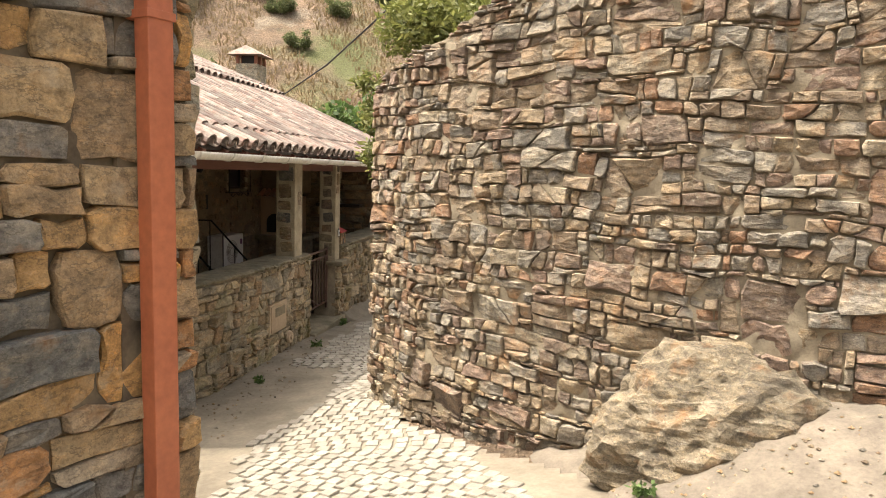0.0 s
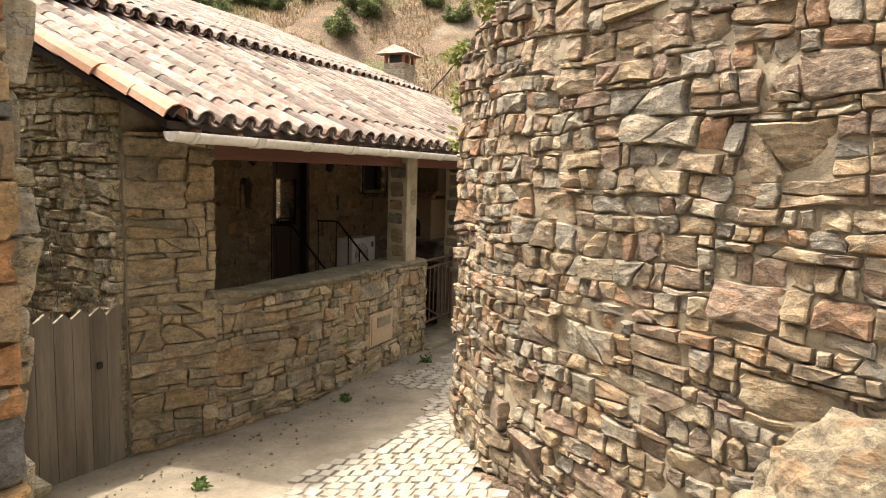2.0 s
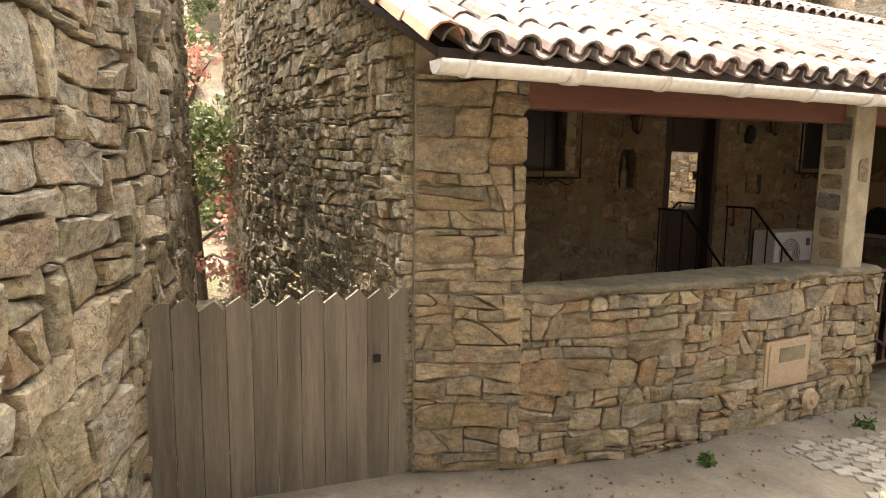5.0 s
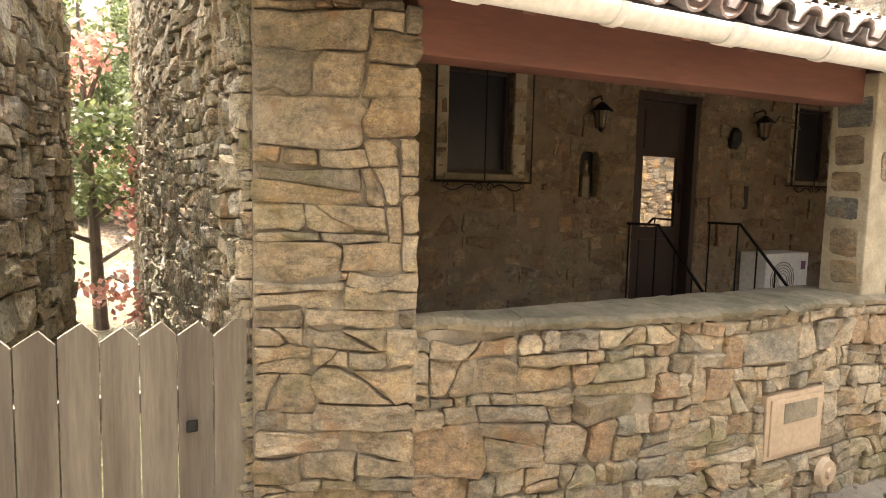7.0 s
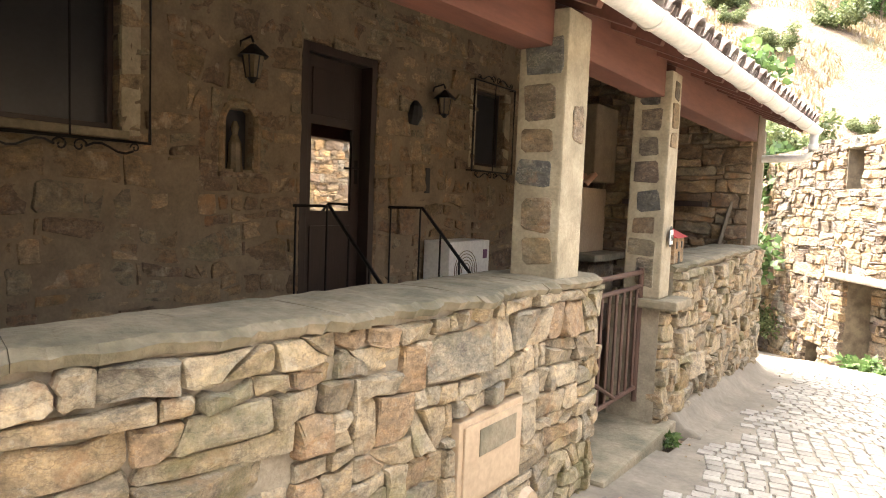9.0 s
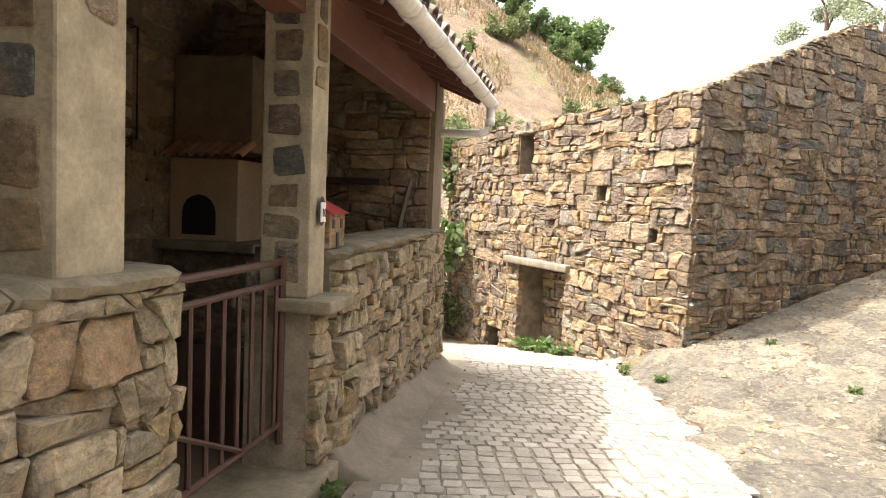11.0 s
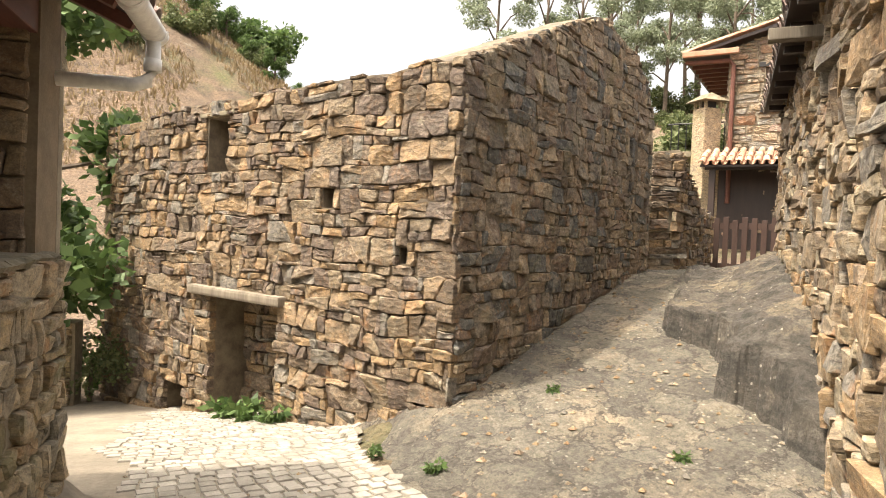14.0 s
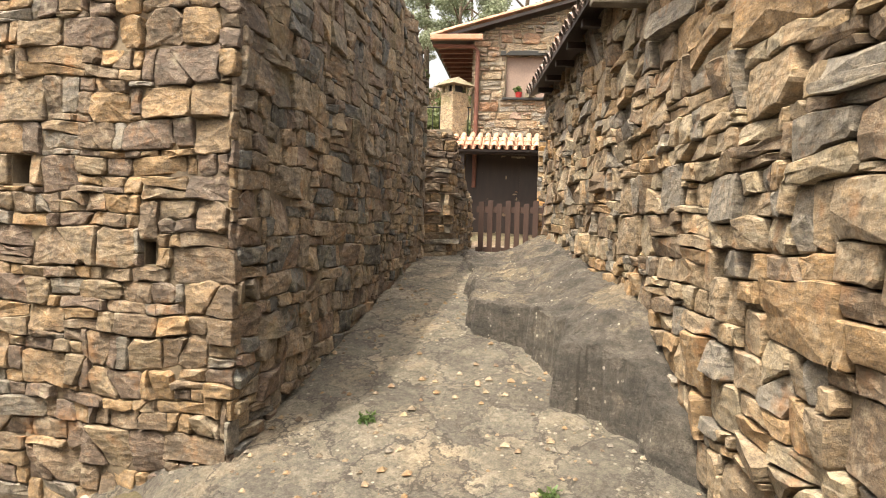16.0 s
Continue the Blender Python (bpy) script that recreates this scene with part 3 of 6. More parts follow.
def stone_wall(name, label, plan, low, high, mat, joint_mat, thick, sizes, holes=(), cell=0.04, depth=0.05, gap=0.016, wild=1.0, near=None, seed=1, over=0.0, limit=300, bend=0.6, rough=1.0, skin=None, trim=(0.0, 0.0), quoins=()):
    """A masonry wall: a core with openings through it, and stones set proud of its face, the nearest as pieces."""
    face, r = Face(plan), random.Random(seed)
    low_at, high_at = (lambda s: lift(low, s)), (lambda s: lift(high, s))
    ss = sorted({0.0, face.length} | {k * 0.25 for k in range(1, int(face.length / 0.25) + 1)} | {v for h in holes for v in h[:2]} | set(face.at))
    zlo, zhi = min(low_at(s) for s in ss), max(high_at(s) for s in ss)
    zz = sorted({zlo, zhi} | {zlo + k * 0.25 for k in range(1, int((zhi - zlo) / 0.25) + 1)} | {v for h in holes for v in h[2:] if zlo < v < zhi})
    ids, verts, faces = {}, [], []

    def vert(i, j, back):
        key = (i, j, back)
        if key not in ids:
            p, t, n = face.spot(min(max(ss[i], trim[0]), face.length - trim[1]))
            z = min(max(zz[j], low_at(ss[i])), high_at(ss[i]))
            q = p - n * thick if back else p
            ids[key] = len(verts)
            verts.append((q.x, q.y, z))
        return ids[key]

    def solid(i, j):
        if not (0 <= i < len(ss) - 1 and 0 <= j < len(zz) - 1):
            return False
        s, z = (ss[i] + ss[i + 1]) / 2, (zz[j] + zz[j + 1]) / 2
        if zz[j] >= max(high_at(ss[i]), high_at(ss[i + 1])) - 1e-4 or zz[j + 1] <= min(low_at(ss[i]), low_at(ss[i + 1])) + 1e-4:
            return False
        return not any(a < s < b and c < z < d for a, b, c, d in holes)

    for i in range(len(ss) - 1):
        for j in range(len(zz) - 1):
            if not solid(i, j):
                continue
            faces.append((vert(i, j, 0), vert(i + 1, j, 0), vert(i + 1, j + 1, 0), vert(i, j + 1, 0)))
            faces.append((vert(i, j, 1), vert(i, j + 1, 1), vert(i + 1, j + 1, 1), vert(i + 1, j, 1)))
            if not solid(i - 1, j):
                faces.append((vert(i, j, 0), vert(i, j + 1, 0), vert(i, j + 1, 1), vert(i, j, 1)))
            if not solid(i + 1, j):
                faces.append((vert(i + 1, j, 0), vert(i + 1, j, 1), vert(i + 1, j + 1, 1), vert(i + 1, j + 1, 0)))
            if not solid(i, j - 1):
                faces.append((vert(i, j, 0), vert(i, j, 1), vert(i + 1, j, 1), vert(i + 1, j, 0)))
            if not solid(i, j + 1):
                faces.append((vert(i, j + 1, 0), vert(i + 1, j + 1, 0), vert(i + 1, j + 1, 1), vert(i, j + 1, 1)))
    wall = tagged(joined(name, verts, faces, joint_mat), label, "wall", "", "structure")
    stones = []
    for s, z, w, h in pack(face.length + over, low_at, high_at, holes, cell, sizes, r, quoins):
        stones += split_stone(s, z, w, h, r, 0.28 * wild)
    a, b = near or (0.0, face.length)
    mid = (a + b) / 2
    order = sorted(range(len(stones)), key=lambda k: abs(stones[k][0][0] - mid))
    chosen = set([k for k in order if a <= stones[k][0][0] <= b][:limit])
    rest_v, rest_f = [], []
    edges = [(h[0], h[1], h[2], h[3]) for h in holes]

    def calm(s, z):
        """How freely stones may wander at a place: less beside ends and openings."""
        k = min(soft(0.0, 0.2, s), soft(0.0, 0.2, face.length - s)) * 0.85 + 0.15
        for c, d, e, f in edges:
            k = min(k, 0.15 + 0.85 * soft(0.0, 0.18, math.hypot(max(c - s, 0, s - d), max(e - z, 0, z - f))))
        return k

    def warp(s, z):
        k, q = calm(s, z) * bend, seed * 3.7
        return (s + k * (0.10 * noise.noise((s * 2.1, z * 2.1, q)) + 0.018 * noise.noise((s * 8, z * 8, q + 5))),
                z + k * (0.085 * noise.noise((s * 1.7, z * 2.1, q + 9)) + 0.020 * noise.noise((s * 8, z * 8, q + 14))))

    for k, ((s, z), corners) in enumerate(stones):
        p, t, n = face.spot(s)
        d = 0.012 + depth * r.uniform(0.45, 1.35)
        verts, faces = rubble_stone(corners, s, z, warp, d, gap * r.uniform(0.5, 1.3), rough, r)
        spin = Matrix.Rotation(radians(r.gauss(0, 3 * wild)), 4, "Z") @ Matrix.Rotation(radians(r.gauss(0, 3 * wild)), 4, "X")
        m = Matrix(((-t.x, n.x, 0, p.x), (-t.y, n.y, 0, p.y), (0, 0, 1, z), (0, 0, 0, 1))) @ spin
        if k in chosen:
            me = bpy.data.meshes.new("stone")
            me.from_pydata(verts, [], faces)
            me.materials.append(mat)
            ob = new("stone", me)
            ob.parent = wall
            ob.matrix_basis = m
        else:
            base = len(rest_v)
            rest_v += (np.array(verts) @ np.array(m.to_3x3()).T + np.array(m.translation)).tolist()
            rest_f += [tuple(base + v for v in f) for f in faces]
    if skin:
        grid, gv, gf, step = {}, [], [], 0.04
        for i in range(int(face.length / step) + 1):
            for j in range(int((zhi - zlo) / step) + 1):
                s, z = i * step, zlo + j * step
                if z > high_at(s) - 0.02 or z < low_at(s) or any(c - 0.01 < s < d + 0.01 and e - 0.01 < z < f + 0.01 for c, d, e, f in edges):
                    continue
                p, t, n = face.spot(s)
                q = p + n * (skin[0] + skin[1] * (0.8 * noise.noise((s * 4.5, z * 4.5, seed)) + 0.8 * noise.noise((s * 17, z * 17, seed + 4)) + r.uniform(-0.22, 0.22)))
                grid[i, j] = len(gv)
                gv.append((q.x, q.y, z))
        for i, j in grid:
            if (i + 1, j) in grid and (i, j + 1) in grid and (i + 1, j + 1) in grid:
                gf.append((grid[i, j], grid[i + 1, j], grid[i + 1, j + 1], grid[i, j + 1]))
        joined("mortar", gv, gf, joint_mat, wall, True)
    if rest_f:
        tagged(joined("stonework", rest_v, rest_f, mat, wall), kind="stuff")
    return wall


RUBBLE = [(3, 0.10, 0.24, 0.07, 0.14), (3.4, 0.05, 0.13, 0.035, 0.09), (0.5, 0.26, 0.42, 0.12, 0.22), (1.0, 0.10, 0.26, 0.03, 0.06)]
COURSED = [(3, 0.2, 0.45, 0.1, 0.17), (2, 0.1, 0.22, 0.06, 0.12), (1.0, 0.4, 0.65, 0.12, 0.2), (0.5, 0.15, 0.4, 0.04, 0.06)]
LARGE = [(3, 0.3, 0.6, 0.15, 0.32), (2, 0.12, 0.25, 0.06, 0.12), (1.5, 0.2, 0.4, 0.1, 0.2), (0.4, 0.1, 0.35, 0.04, 0.06)]
BARNY = [(3, 0.15, 0.34, 0.10, 0.20), (2.0, 0.07, 0.17, 0.05, 0.12), (1.2, 0.28, 0.5, 0.15, 0.26), (0.4, 0.14, 0.4, 0.04, 0.06)]
ROUGH = [(3, 0.13, 0.34, 0.09, 0.19), (2.4, 0.06, 0.16, 0.045, 0.1), (0.7, 0.28, 0.44, 0.14, 0.22), (1.1, 0.12, 0.3, 0.035, 0.06)]
SCHIST = [(3, 0.2, 0.48, 0.10, 0.24), (3, 0.12, 0.34, 0.035, 0.08), (1, 0.3, 0.55, 0.2, 0.32)]
FLAT = [(3, 0.25, 0.5, 0.12, 0.25), (2, 0.12, 0.25, 0.08, 0.14)]
# the first building, with the painted downpipe on its corner
FIRST = (-1.35, 2.38)
stone_wall("wall_first_house", "dark schist house wall with ochre stones beside the lane", [(-3.0, -1.6), FIRST], lambda s: lane_height(-1.6, 1.5) - 0.6, 3.6, M_FIRST, M_EARTH_JOINT, 0.5, SCHIST, depth=0.045, gap=0.012, skin=(0.004, 0.018), wild=0.9, near=(1.8, 4.4), seed=3, over=0.03)
stone_wall("wall_first_house_side", "side wall of the schist house along the passage", [FIRST, (-3.75, 3.13), (-5.0, 3.38), (-9.0, 3.95)], -1.0, 3.4, M_MOSSY, M_EARTH_JOINT, 0.3, LARGE, depth=0.045, gap=0.02, wild=0.8, near=(0, 5), seed=4)

# the ruined wall across the lane's bend
RUIN = [(-1.50, 5.80), (-1.0, 5.25), (-0.45, 4.80), (0.2, 4.46), (0.95, 4.10), (2.0, 3.72), (3.4, 3.3)]
RUIN_TOP = table((0, 2.12), (0.35, 2.3), (0.8, 2.4), (1.3, 2.55), (1.7, 2.75), (2.4, 3.0), (6, 3.3))


def ruin_top(s):
    return RUIN_TOP(s) + 0.12 + 0.07 * noise.noise((s * 3.1, 0.4, 0)) + 0.05 * noise.noise((s * 9.0, 2.4, 0))


stone_wall("wall_ruin", "rough ruined rubble wall with loose jutting stones", RUIN, lambda s: -0.75 + 0.16 * s, ruin_top, M_RUIN, M_MORTAR, 0.5, RUBBLE, depth=0.042, gap=0.012, skin=(0.020, 0.024), bend=0.7, wild=1.35, near=(0.0, 3.6), seed=5, over=0.0, cell=0.03)

# the house with the porch: pier, parapets and gable
PIER = [(-3.76, 4.70), (-3.50, 5.30)]
FRONT = [(-3.50, 5.30), (-3.26, 6.2), (-3.2, 7.2), (-3.18, 8.57)]
stone_wall("wall_pier", "coursed sandstone corner pier of the porch", PIER, -0.95, 1.68, M_HOUSE, M_MORTAR, 0.42, COURSED, depth=0.034, gap=0.010, skin=(0.003, 0.018), bend=0.6, wild=0.9, seed=6, over=0.04)
stone_wall("wall_parapet", "low porch parapet of squared rubble stone", FRONT, lambda s: -0.95, lambda s: 0.355 - 0.004 * s, M_HOUSE, M_MORTAR, 0.2, ROUGH, holes=[(1.96, 2.475, -0.46, -0.09)], depth=0.034, gap=0.010, skin=(0.005, 0.018), bend=0.6, wild=1.35, seed=7, over=0.02, cell=0.03)
stone_wall("wall_parapet_far", "low porch parapet with dark weathered stones", [(-3.2, 10.04), (-3.2, 13.17)], -1.2, lambda s: 0.295 + 0.01 * s, M_HOUSE, M_MORTAR, 0.36, ROUGH, depth=0.055, gap=0.012, skin=(0.006, 0.018), bend=0.6, wild=1.5, seed=8, over=0.02, cell=0.03)
stone_wall("wall_gate_jamb", "short stone plinth beside the gate", [(-3.2, 9.76), (-3.2, 10.05)], -1.1, 0.06, M_HOUSE, M_MORTAR, 0.34, COURSED, depth=0.05, gap=0.014, seed=9)


def roof_line(x):
    return 1.70 + 0.425 * (-3.1 - x)


stone_wall("wall_gable", "mossy weathered gable wall of dark stone", [(-10.5, 4.70), (-3.76, 4.70)], -0.95, lambda s: min(roof_line(-10.5 + s) - 0.06, 2.80 + 0.375 * max(0.0, 4.78 - s)), M_MOSSY, M_MORTAR, 0.4, RUBBLE, depth=0.04, gap=0.012, skin=(0.010, 0.024), wild=1.1, near=(3.0, 6.8), seed=10)
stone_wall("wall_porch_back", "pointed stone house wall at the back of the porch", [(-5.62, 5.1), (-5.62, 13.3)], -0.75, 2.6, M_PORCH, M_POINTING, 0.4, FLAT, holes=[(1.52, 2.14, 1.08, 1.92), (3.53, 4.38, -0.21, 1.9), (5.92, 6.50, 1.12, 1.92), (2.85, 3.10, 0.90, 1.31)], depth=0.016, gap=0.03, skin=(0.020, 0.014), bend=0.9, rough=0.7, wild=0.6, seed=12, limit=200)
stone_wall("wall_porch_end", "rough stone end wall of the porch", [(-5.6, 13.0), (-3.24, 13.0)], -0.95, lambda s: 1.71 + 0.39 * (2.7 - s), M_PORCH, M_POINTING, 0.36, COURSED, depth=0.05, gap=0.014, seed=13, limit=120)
stone_wall("wall_porch_end_outer", "outer face of the porch end wall", [(-3.24, 13.45), (-8.0, 13.45)], -1.3, lambda s: roof_line(-3.24 - s) - 0.1, M_MOSSY, M_MORTAR, 0.08, COURSED, depth=0.05, seed=14, limit=60)

# the roofless-looking barn
BC = Vector((-0.58, 14.25))
BL, BR = Vector((-0.57, 0.82)), Vector((0.76, 0.65))
BARN_HOLES = [(6.3 - 3.55, 6.3 - 2.31, -1.75, -0.25), (6.3 - 3.72, 6.3 - 3.26, 1.16, 1.78), (6.3 - 4.6, 6.3 - 4.1, -2.0, -1.42), (6.3 - 5.42, 6.3 - 5.26, 0.72, 0.95), (6.3 - 1.66, 6.3 - 1.5, 0.76, 0.95), (6.3 - 0.62, 6.3 - 0.48, 0.28, 0.42)]
stone_wall("wall_barn_front", "brown and ochre rubble barn wall with lintelled doorway", [BC + BL * 6.3, BC], lambda s: LANE(14.25 + 0.82 * (6.3 - s)) - 0.3 + 0.2 * soft(4.5, 6.3, s), lambda s: 1.97 + 0.04 * noise.noise((s * 2.3, 7, 0)) - 0.12 * soft(3, 0, s), M_BARN, M_EARTH_JOINT, 0.55, BARNY, holes=BARN_HOLES, depth=0.036, gap=0.010, skin=(0.006, 0.018), wild=1.1, near=(4.2, 6.4), seed=15, trim=(0.0, 0.08), quoins=(6.3,), over=0.045)
BARN_TOP = table((0, 1.97), (2.9, 3.18), (3.3, 3.2), (4.3, 3.08), (4.9, 2.8), (5.25, 2.3))
stone_wall("wall_barn_gable", "dark lichened gable wall of the barn", [BC, BC + BR * 5.25], lambda s: -1.1 + 0.2 * s, lambda s: BARN_TOP(s) + 0.03 * noise.noise((s * 4, 3, 0)), M_BARN_DARK, M_EARTH_JOINT, 0.55, BARNY, depth=0.030, gap=0.010, skin=(0.008, 0.018), wild=1.0, near=(0, 2.6), seed=16, trim=(0.08, 0.0), quoins=(0.0,))
BE = BC + BR * 5.25
stone_wall("wall_barn_back", "far side wall of the barn", [BE, BE + BL * 6.3], -1.0, 2.2, M_BARN_DARK, M_EARTH_JOINT, 0.5, COURSED, seed=17, limit=0)
stone_wall("wall_barn_end", "end wall of the barn", [BE + BL * 6.3, BC + BL * 6.3], -2.6, 1.85, M_BARN_DARK, M_EARTH_JOINT, 0.5, COURSED, seed=18, limit=0)

# the tall house wall along the rising alley
ALLEY = Vector((0.639, 0.769))
stone_wall("wall_alley", "tall dry-stone wall of sandy blocks in the alley", [Vector((0.46, 11.29)) + ALLEY * 7.6, Vector((0.46, 11.29)) - ALLEY * 0.9], lambda s: -0.95 + 0.17 * (7.6 - s), 2.6, M_CARVED, M_EARTH_JOINT, 0.5, LARGE[:1] + COURSED, depth=0.058, gap=0.012, wild=1.0, near=(3.0, 8.0), seed=19, cell=0.036)
ALLEY_END = Vector((0.46, 11.29)) - ALLEY * 0.9
stone_wall("wall_alley_return", "return of the alley wall", [ALLEY_END, ALLEY_END + Vector((2.4, -2.2))], -1.0, 2.75, M_CARVED, M_EARTH_JOINT, 0.4, COURSED, seed=20, limit=0)

# walls at the alley's end
stone_wall("wall_alley_stub", "broken garden wall end beside the gate", [(3.72, 18.10), (4.15, 18.0), (5.3, 18.95), (6.6, 20.3)], lambda s: -0.1 + 0.1 * s, table((0, 1.95), (0.45, 2.0), (1.2, 1.6), (1.8, 1.2), (3.5, 1.1)), M_BARN, M_MORTAR, 0.5, COURSED, depth=0.05, seed=21, limit=200)
stone_wall("wall_step_pier", "dark stacked slate pier beside the gate", [(6.0, 17.95), (6.35, 17.3)], 0.0, 2.4, M_FIRST, M_EARTH_JOINT, 0.5, [(3, 0.25, 0.5, 0.06, 0.12)], depth=0.06, seed=22, limit=60)

# ---- surfaces underfoot ----
def lane_keep(x, y):
    if y < 9.5:
        left = -3.55 if y > 5.2 else -3.8
        if y < 4.6:
            left = -3.8 + 0.25 * max(0, 3.0 - y)
        right = 0.75 if y < 3.6 else 0.75 - 1.2 * (y - 3.6)
        if y > 5.2:
            right = -0.2
        return left < x < right
    return (-3.05 if y < 13.3 else -5.0) < x < -0.9 + 0.05 * math.sin(3 * y) - 0.35 * soft(11.5, 13.6, y) and y < 19


XS = [-5.2 + 0.1 * k for k in range(68)]
YS = [-3.0 + 0.1 * k for k in range(221)]
sheet("road", XS, YS, lambda x, y: lane_height(x, y) + 0.005 + 0.01 * noise.noise((x * 2, y * 2, 0)), M_LANE, lane_keep, "dusty lane bedding between the setts", "road")


def sett_keep(x, y):
    if y < 7:
        edge = -1.0 + 1.0 * soft(4.6, 2.5, y) + 0.7 * soft(3.4, 1.5, y)
        return lane_keep(x, y) and x > -2.05 - 0.12 * math.sin(y * 3) and x < min(edge + 0.6, 0.9)
    return lane_keep(x, y) and x > -2.75 + 0.08 * math.sin(5 * y) - 0.5 * soft(13.2, 15, y)


def sett_template(seed):
    r = random.Random(seed)
    ring = [(sx * (0.5 - r.uniform(0, 0.06)), sy * (0.5 - r.uniform(0, 0.06))) for sx, sy in ((-1, -1), (0, -1.02), (1, -1), (1.02, 0), (1, 1), (0, 1.02), (-1, 1), (-1.02, 0))]
    n = 8
    verts = [(x, y, -1.0) for x, y in ring] + [(x, y, 0.0) for x, y in ring] + [(x * 0.93, y * 0.93, 0.5 + r.uniform(-0.12, 0.12)) for x, y in ring] + [(0, 0, 0.56)]
    faces = []
    for k in range(n):
        j = (k + 1) % n
        faces += [(k, j, n + j, n + k), (n + k, n + j, 2 * n + j, 2 * n + k), (2 * n + k, 2 * n + j, 3 * n)]
    return verts, faces


SETTS = [sett_template(300 + k) for k in range(12)]


def paving():
    r = random.Random(77)
    pavement = empty("pavement", "worn grey-beige sett paving with dusty joints", "pavement", "", "structure")
    meshes, rv, rf, count = {}, [], [], 0
    step = 0.105
    for j in range(-29, 214):
        y0 = j * step
        shift = r.uniform(0, step)
        for i in range(-42, 15):
            x0 = i * step * 1.08 + shift
            bow = 0.35 * math.sin((x0 + 1.6) * 0.8)
            x, y = x0 + 0.04 * math.sin(y0 * 1.7) + r.uniform(-0.006, 0.006), y0 + bow + r.uniform(-0.006, 0.006)
            if not sett_keep(x, y):
                continue
            nx = (lane_height(x + 0.05, y) - lane_height(x - 0.05, y)) / 0.1
            ny = (lane_height(x, y + 0.05) - lane_height(x, y - 0.05)) / 0.1
            turn = math.atan(0.28 * math.cos((x0 + 1.6) * 0.8)) + r.gauss(0, 0.05)
            up = Vector((-nx, -ny, 1)).normalized()
            m = Matrix.Translation((x, y, lane_height(x, y) + 0.010 + r.uniform(-0.004, 0.004))) @ up.to_track_quat("Z", "Y").to_matrix().to_4x4()
            m = m @ Matrix.Rotation(turn, 4, "Z") @ Matrix.Diagonal((step * 1.08 - r.uniform(0.004, 0.014), step - r.uniform(0.004, 0.013), 0.013, 1))
            q = r.randrange(12)
            if 12.2 < y < 14.2 and x > -3 and count < 300:
                count += 1
                if q not in meshes:
                    meshes[q] = bpy.data.meshes.new("sett")
                    meshes[q].from_pydata(SETTS[q][0], [], SETTS[q][1])
                    meshes[q].materials.append(M_SETT)
                ob = new("sett", meshes[q])
                ob.parent, ob.matrix_basis = pavement, m
            else:
                b = len(rv)
                rv += (np.array(SETTS[q][0]) @ np.array(m.to_3x3()).T + np.array(m.translation)).tolist()
                rf += [tuple(b + v for v in f) for f in SETTS[q][1]]
    tagged(joined("setts", rv, rf, M_SETT, pavement), kind="stuff")


paving()


def dirt_height(x, y):
    z = lane_height(x, y) + 0.03 + 0.02 * noise.noise((x * 3, y * 3, 5)) + 0.015 * noise.noise((x * 11, y * 11, 2))
    wall = 4.46 - 0.48 * (x - 0.2)
    z += 0.45 * soft(1.5, 0.0, wall - y) * soft(0.2, 1.4, x)
    edge = 0.35 + 0.5 * (3.6 - y) * (y < 3.6) - 0.5 * (y - 3.6) * (y > 3.6) + 0.08 * math.sin(7 * y)
    return z - 0.10 * soft(0.25, 0.0, x - edge) - 0.1 * soft(0.25, 0.0, y - 2.0)


sheet("dirt_verge", [-1.6 + 0.06 * k for k in range(90)], [1.0 + 0.06 * k for k in range(85)], dirt_height, M_DIRT,
      lambda x, y: (x > 0.37 + 0.5 * (3.6 - y) * (y < 3.6) - 0.5 * (y - 3.6) * (y > 3.6) + 0.08 * math.sin(7 * y)) and y < 5.9 - 0.62 * (x + 1.5) and x < 3.4 and y > 2.0, "sandy dirt bank below the ruined wall", "dirt")


def alley_height(x, y):
    left = -1.05 + 0.16 * math.sin(2.7 * y) + 0.1 * math.sin(7 * y) - 0.3 * soft(11.5, 13.6, y)
    z = lane_height(x, y) + 0.018 - 0.07 * soft(0.3, 0.0, x - left) - 0.12 * soft(0.5, 0.0, y - 9.3 - 0.4 * x)
    z += 0.05 * noise.noise((x * 1.3, y * 1.3, 3)) + 0.02 * noise.noise((x * 4.5 + y * 2, y * 4.5, 7)) + 0.008 * noise.noise((x * 13, y * 13, 8))
    return z


def ledge_share(x, y):
    """How far up the ledge against the tall wall stands at a place (0 to 1), and its top there."""
    off = Vector((x - 0.46, y - 11.29))
    s, d = off.dot(ALLEY), -off.x * ALLEY.y + off.y * ALLEY.x
    reach = 0.05 + 0.62 * soft(1.2, 2.5, s) + 0.10 * noise.noise((s * 1.7, 1.0, 0)) + 0.52 * soft(3.1, 3.6, s)
    k = soft(reach + 0.04, reach - 0.05, d + 0.12 * noise.noise((x * 3.3, y * 3.3, 1)) + 0.05 * noise.noise((x * 12, y * 12, 5)))
    top = table((0, -0.95), (1.0, -0.72), (1.6, -0.38), (2.4, -0.16), (3.4, -0.08), (5, 0.03), (7, 0.2))(s) + 0.26 * soft(0.8, 0.0, d) * soft(1.6, 2.6, s)
    top += 0.06 * noise.noise((x * 2.2, y * 2.2, 9)) + 0.045 * noise.noise((x * 6, y * 6, 4)) + 0.02 * noise.noise((x * 17, y * 17, 4))
    return k * soft(0.8, 1.5, s), top


def ledge_height(x, y):
    k, top = ledge_share(x, y)
    z = alley_height(x, y) - 0.12
    return z + k * max(0.0, top - z)


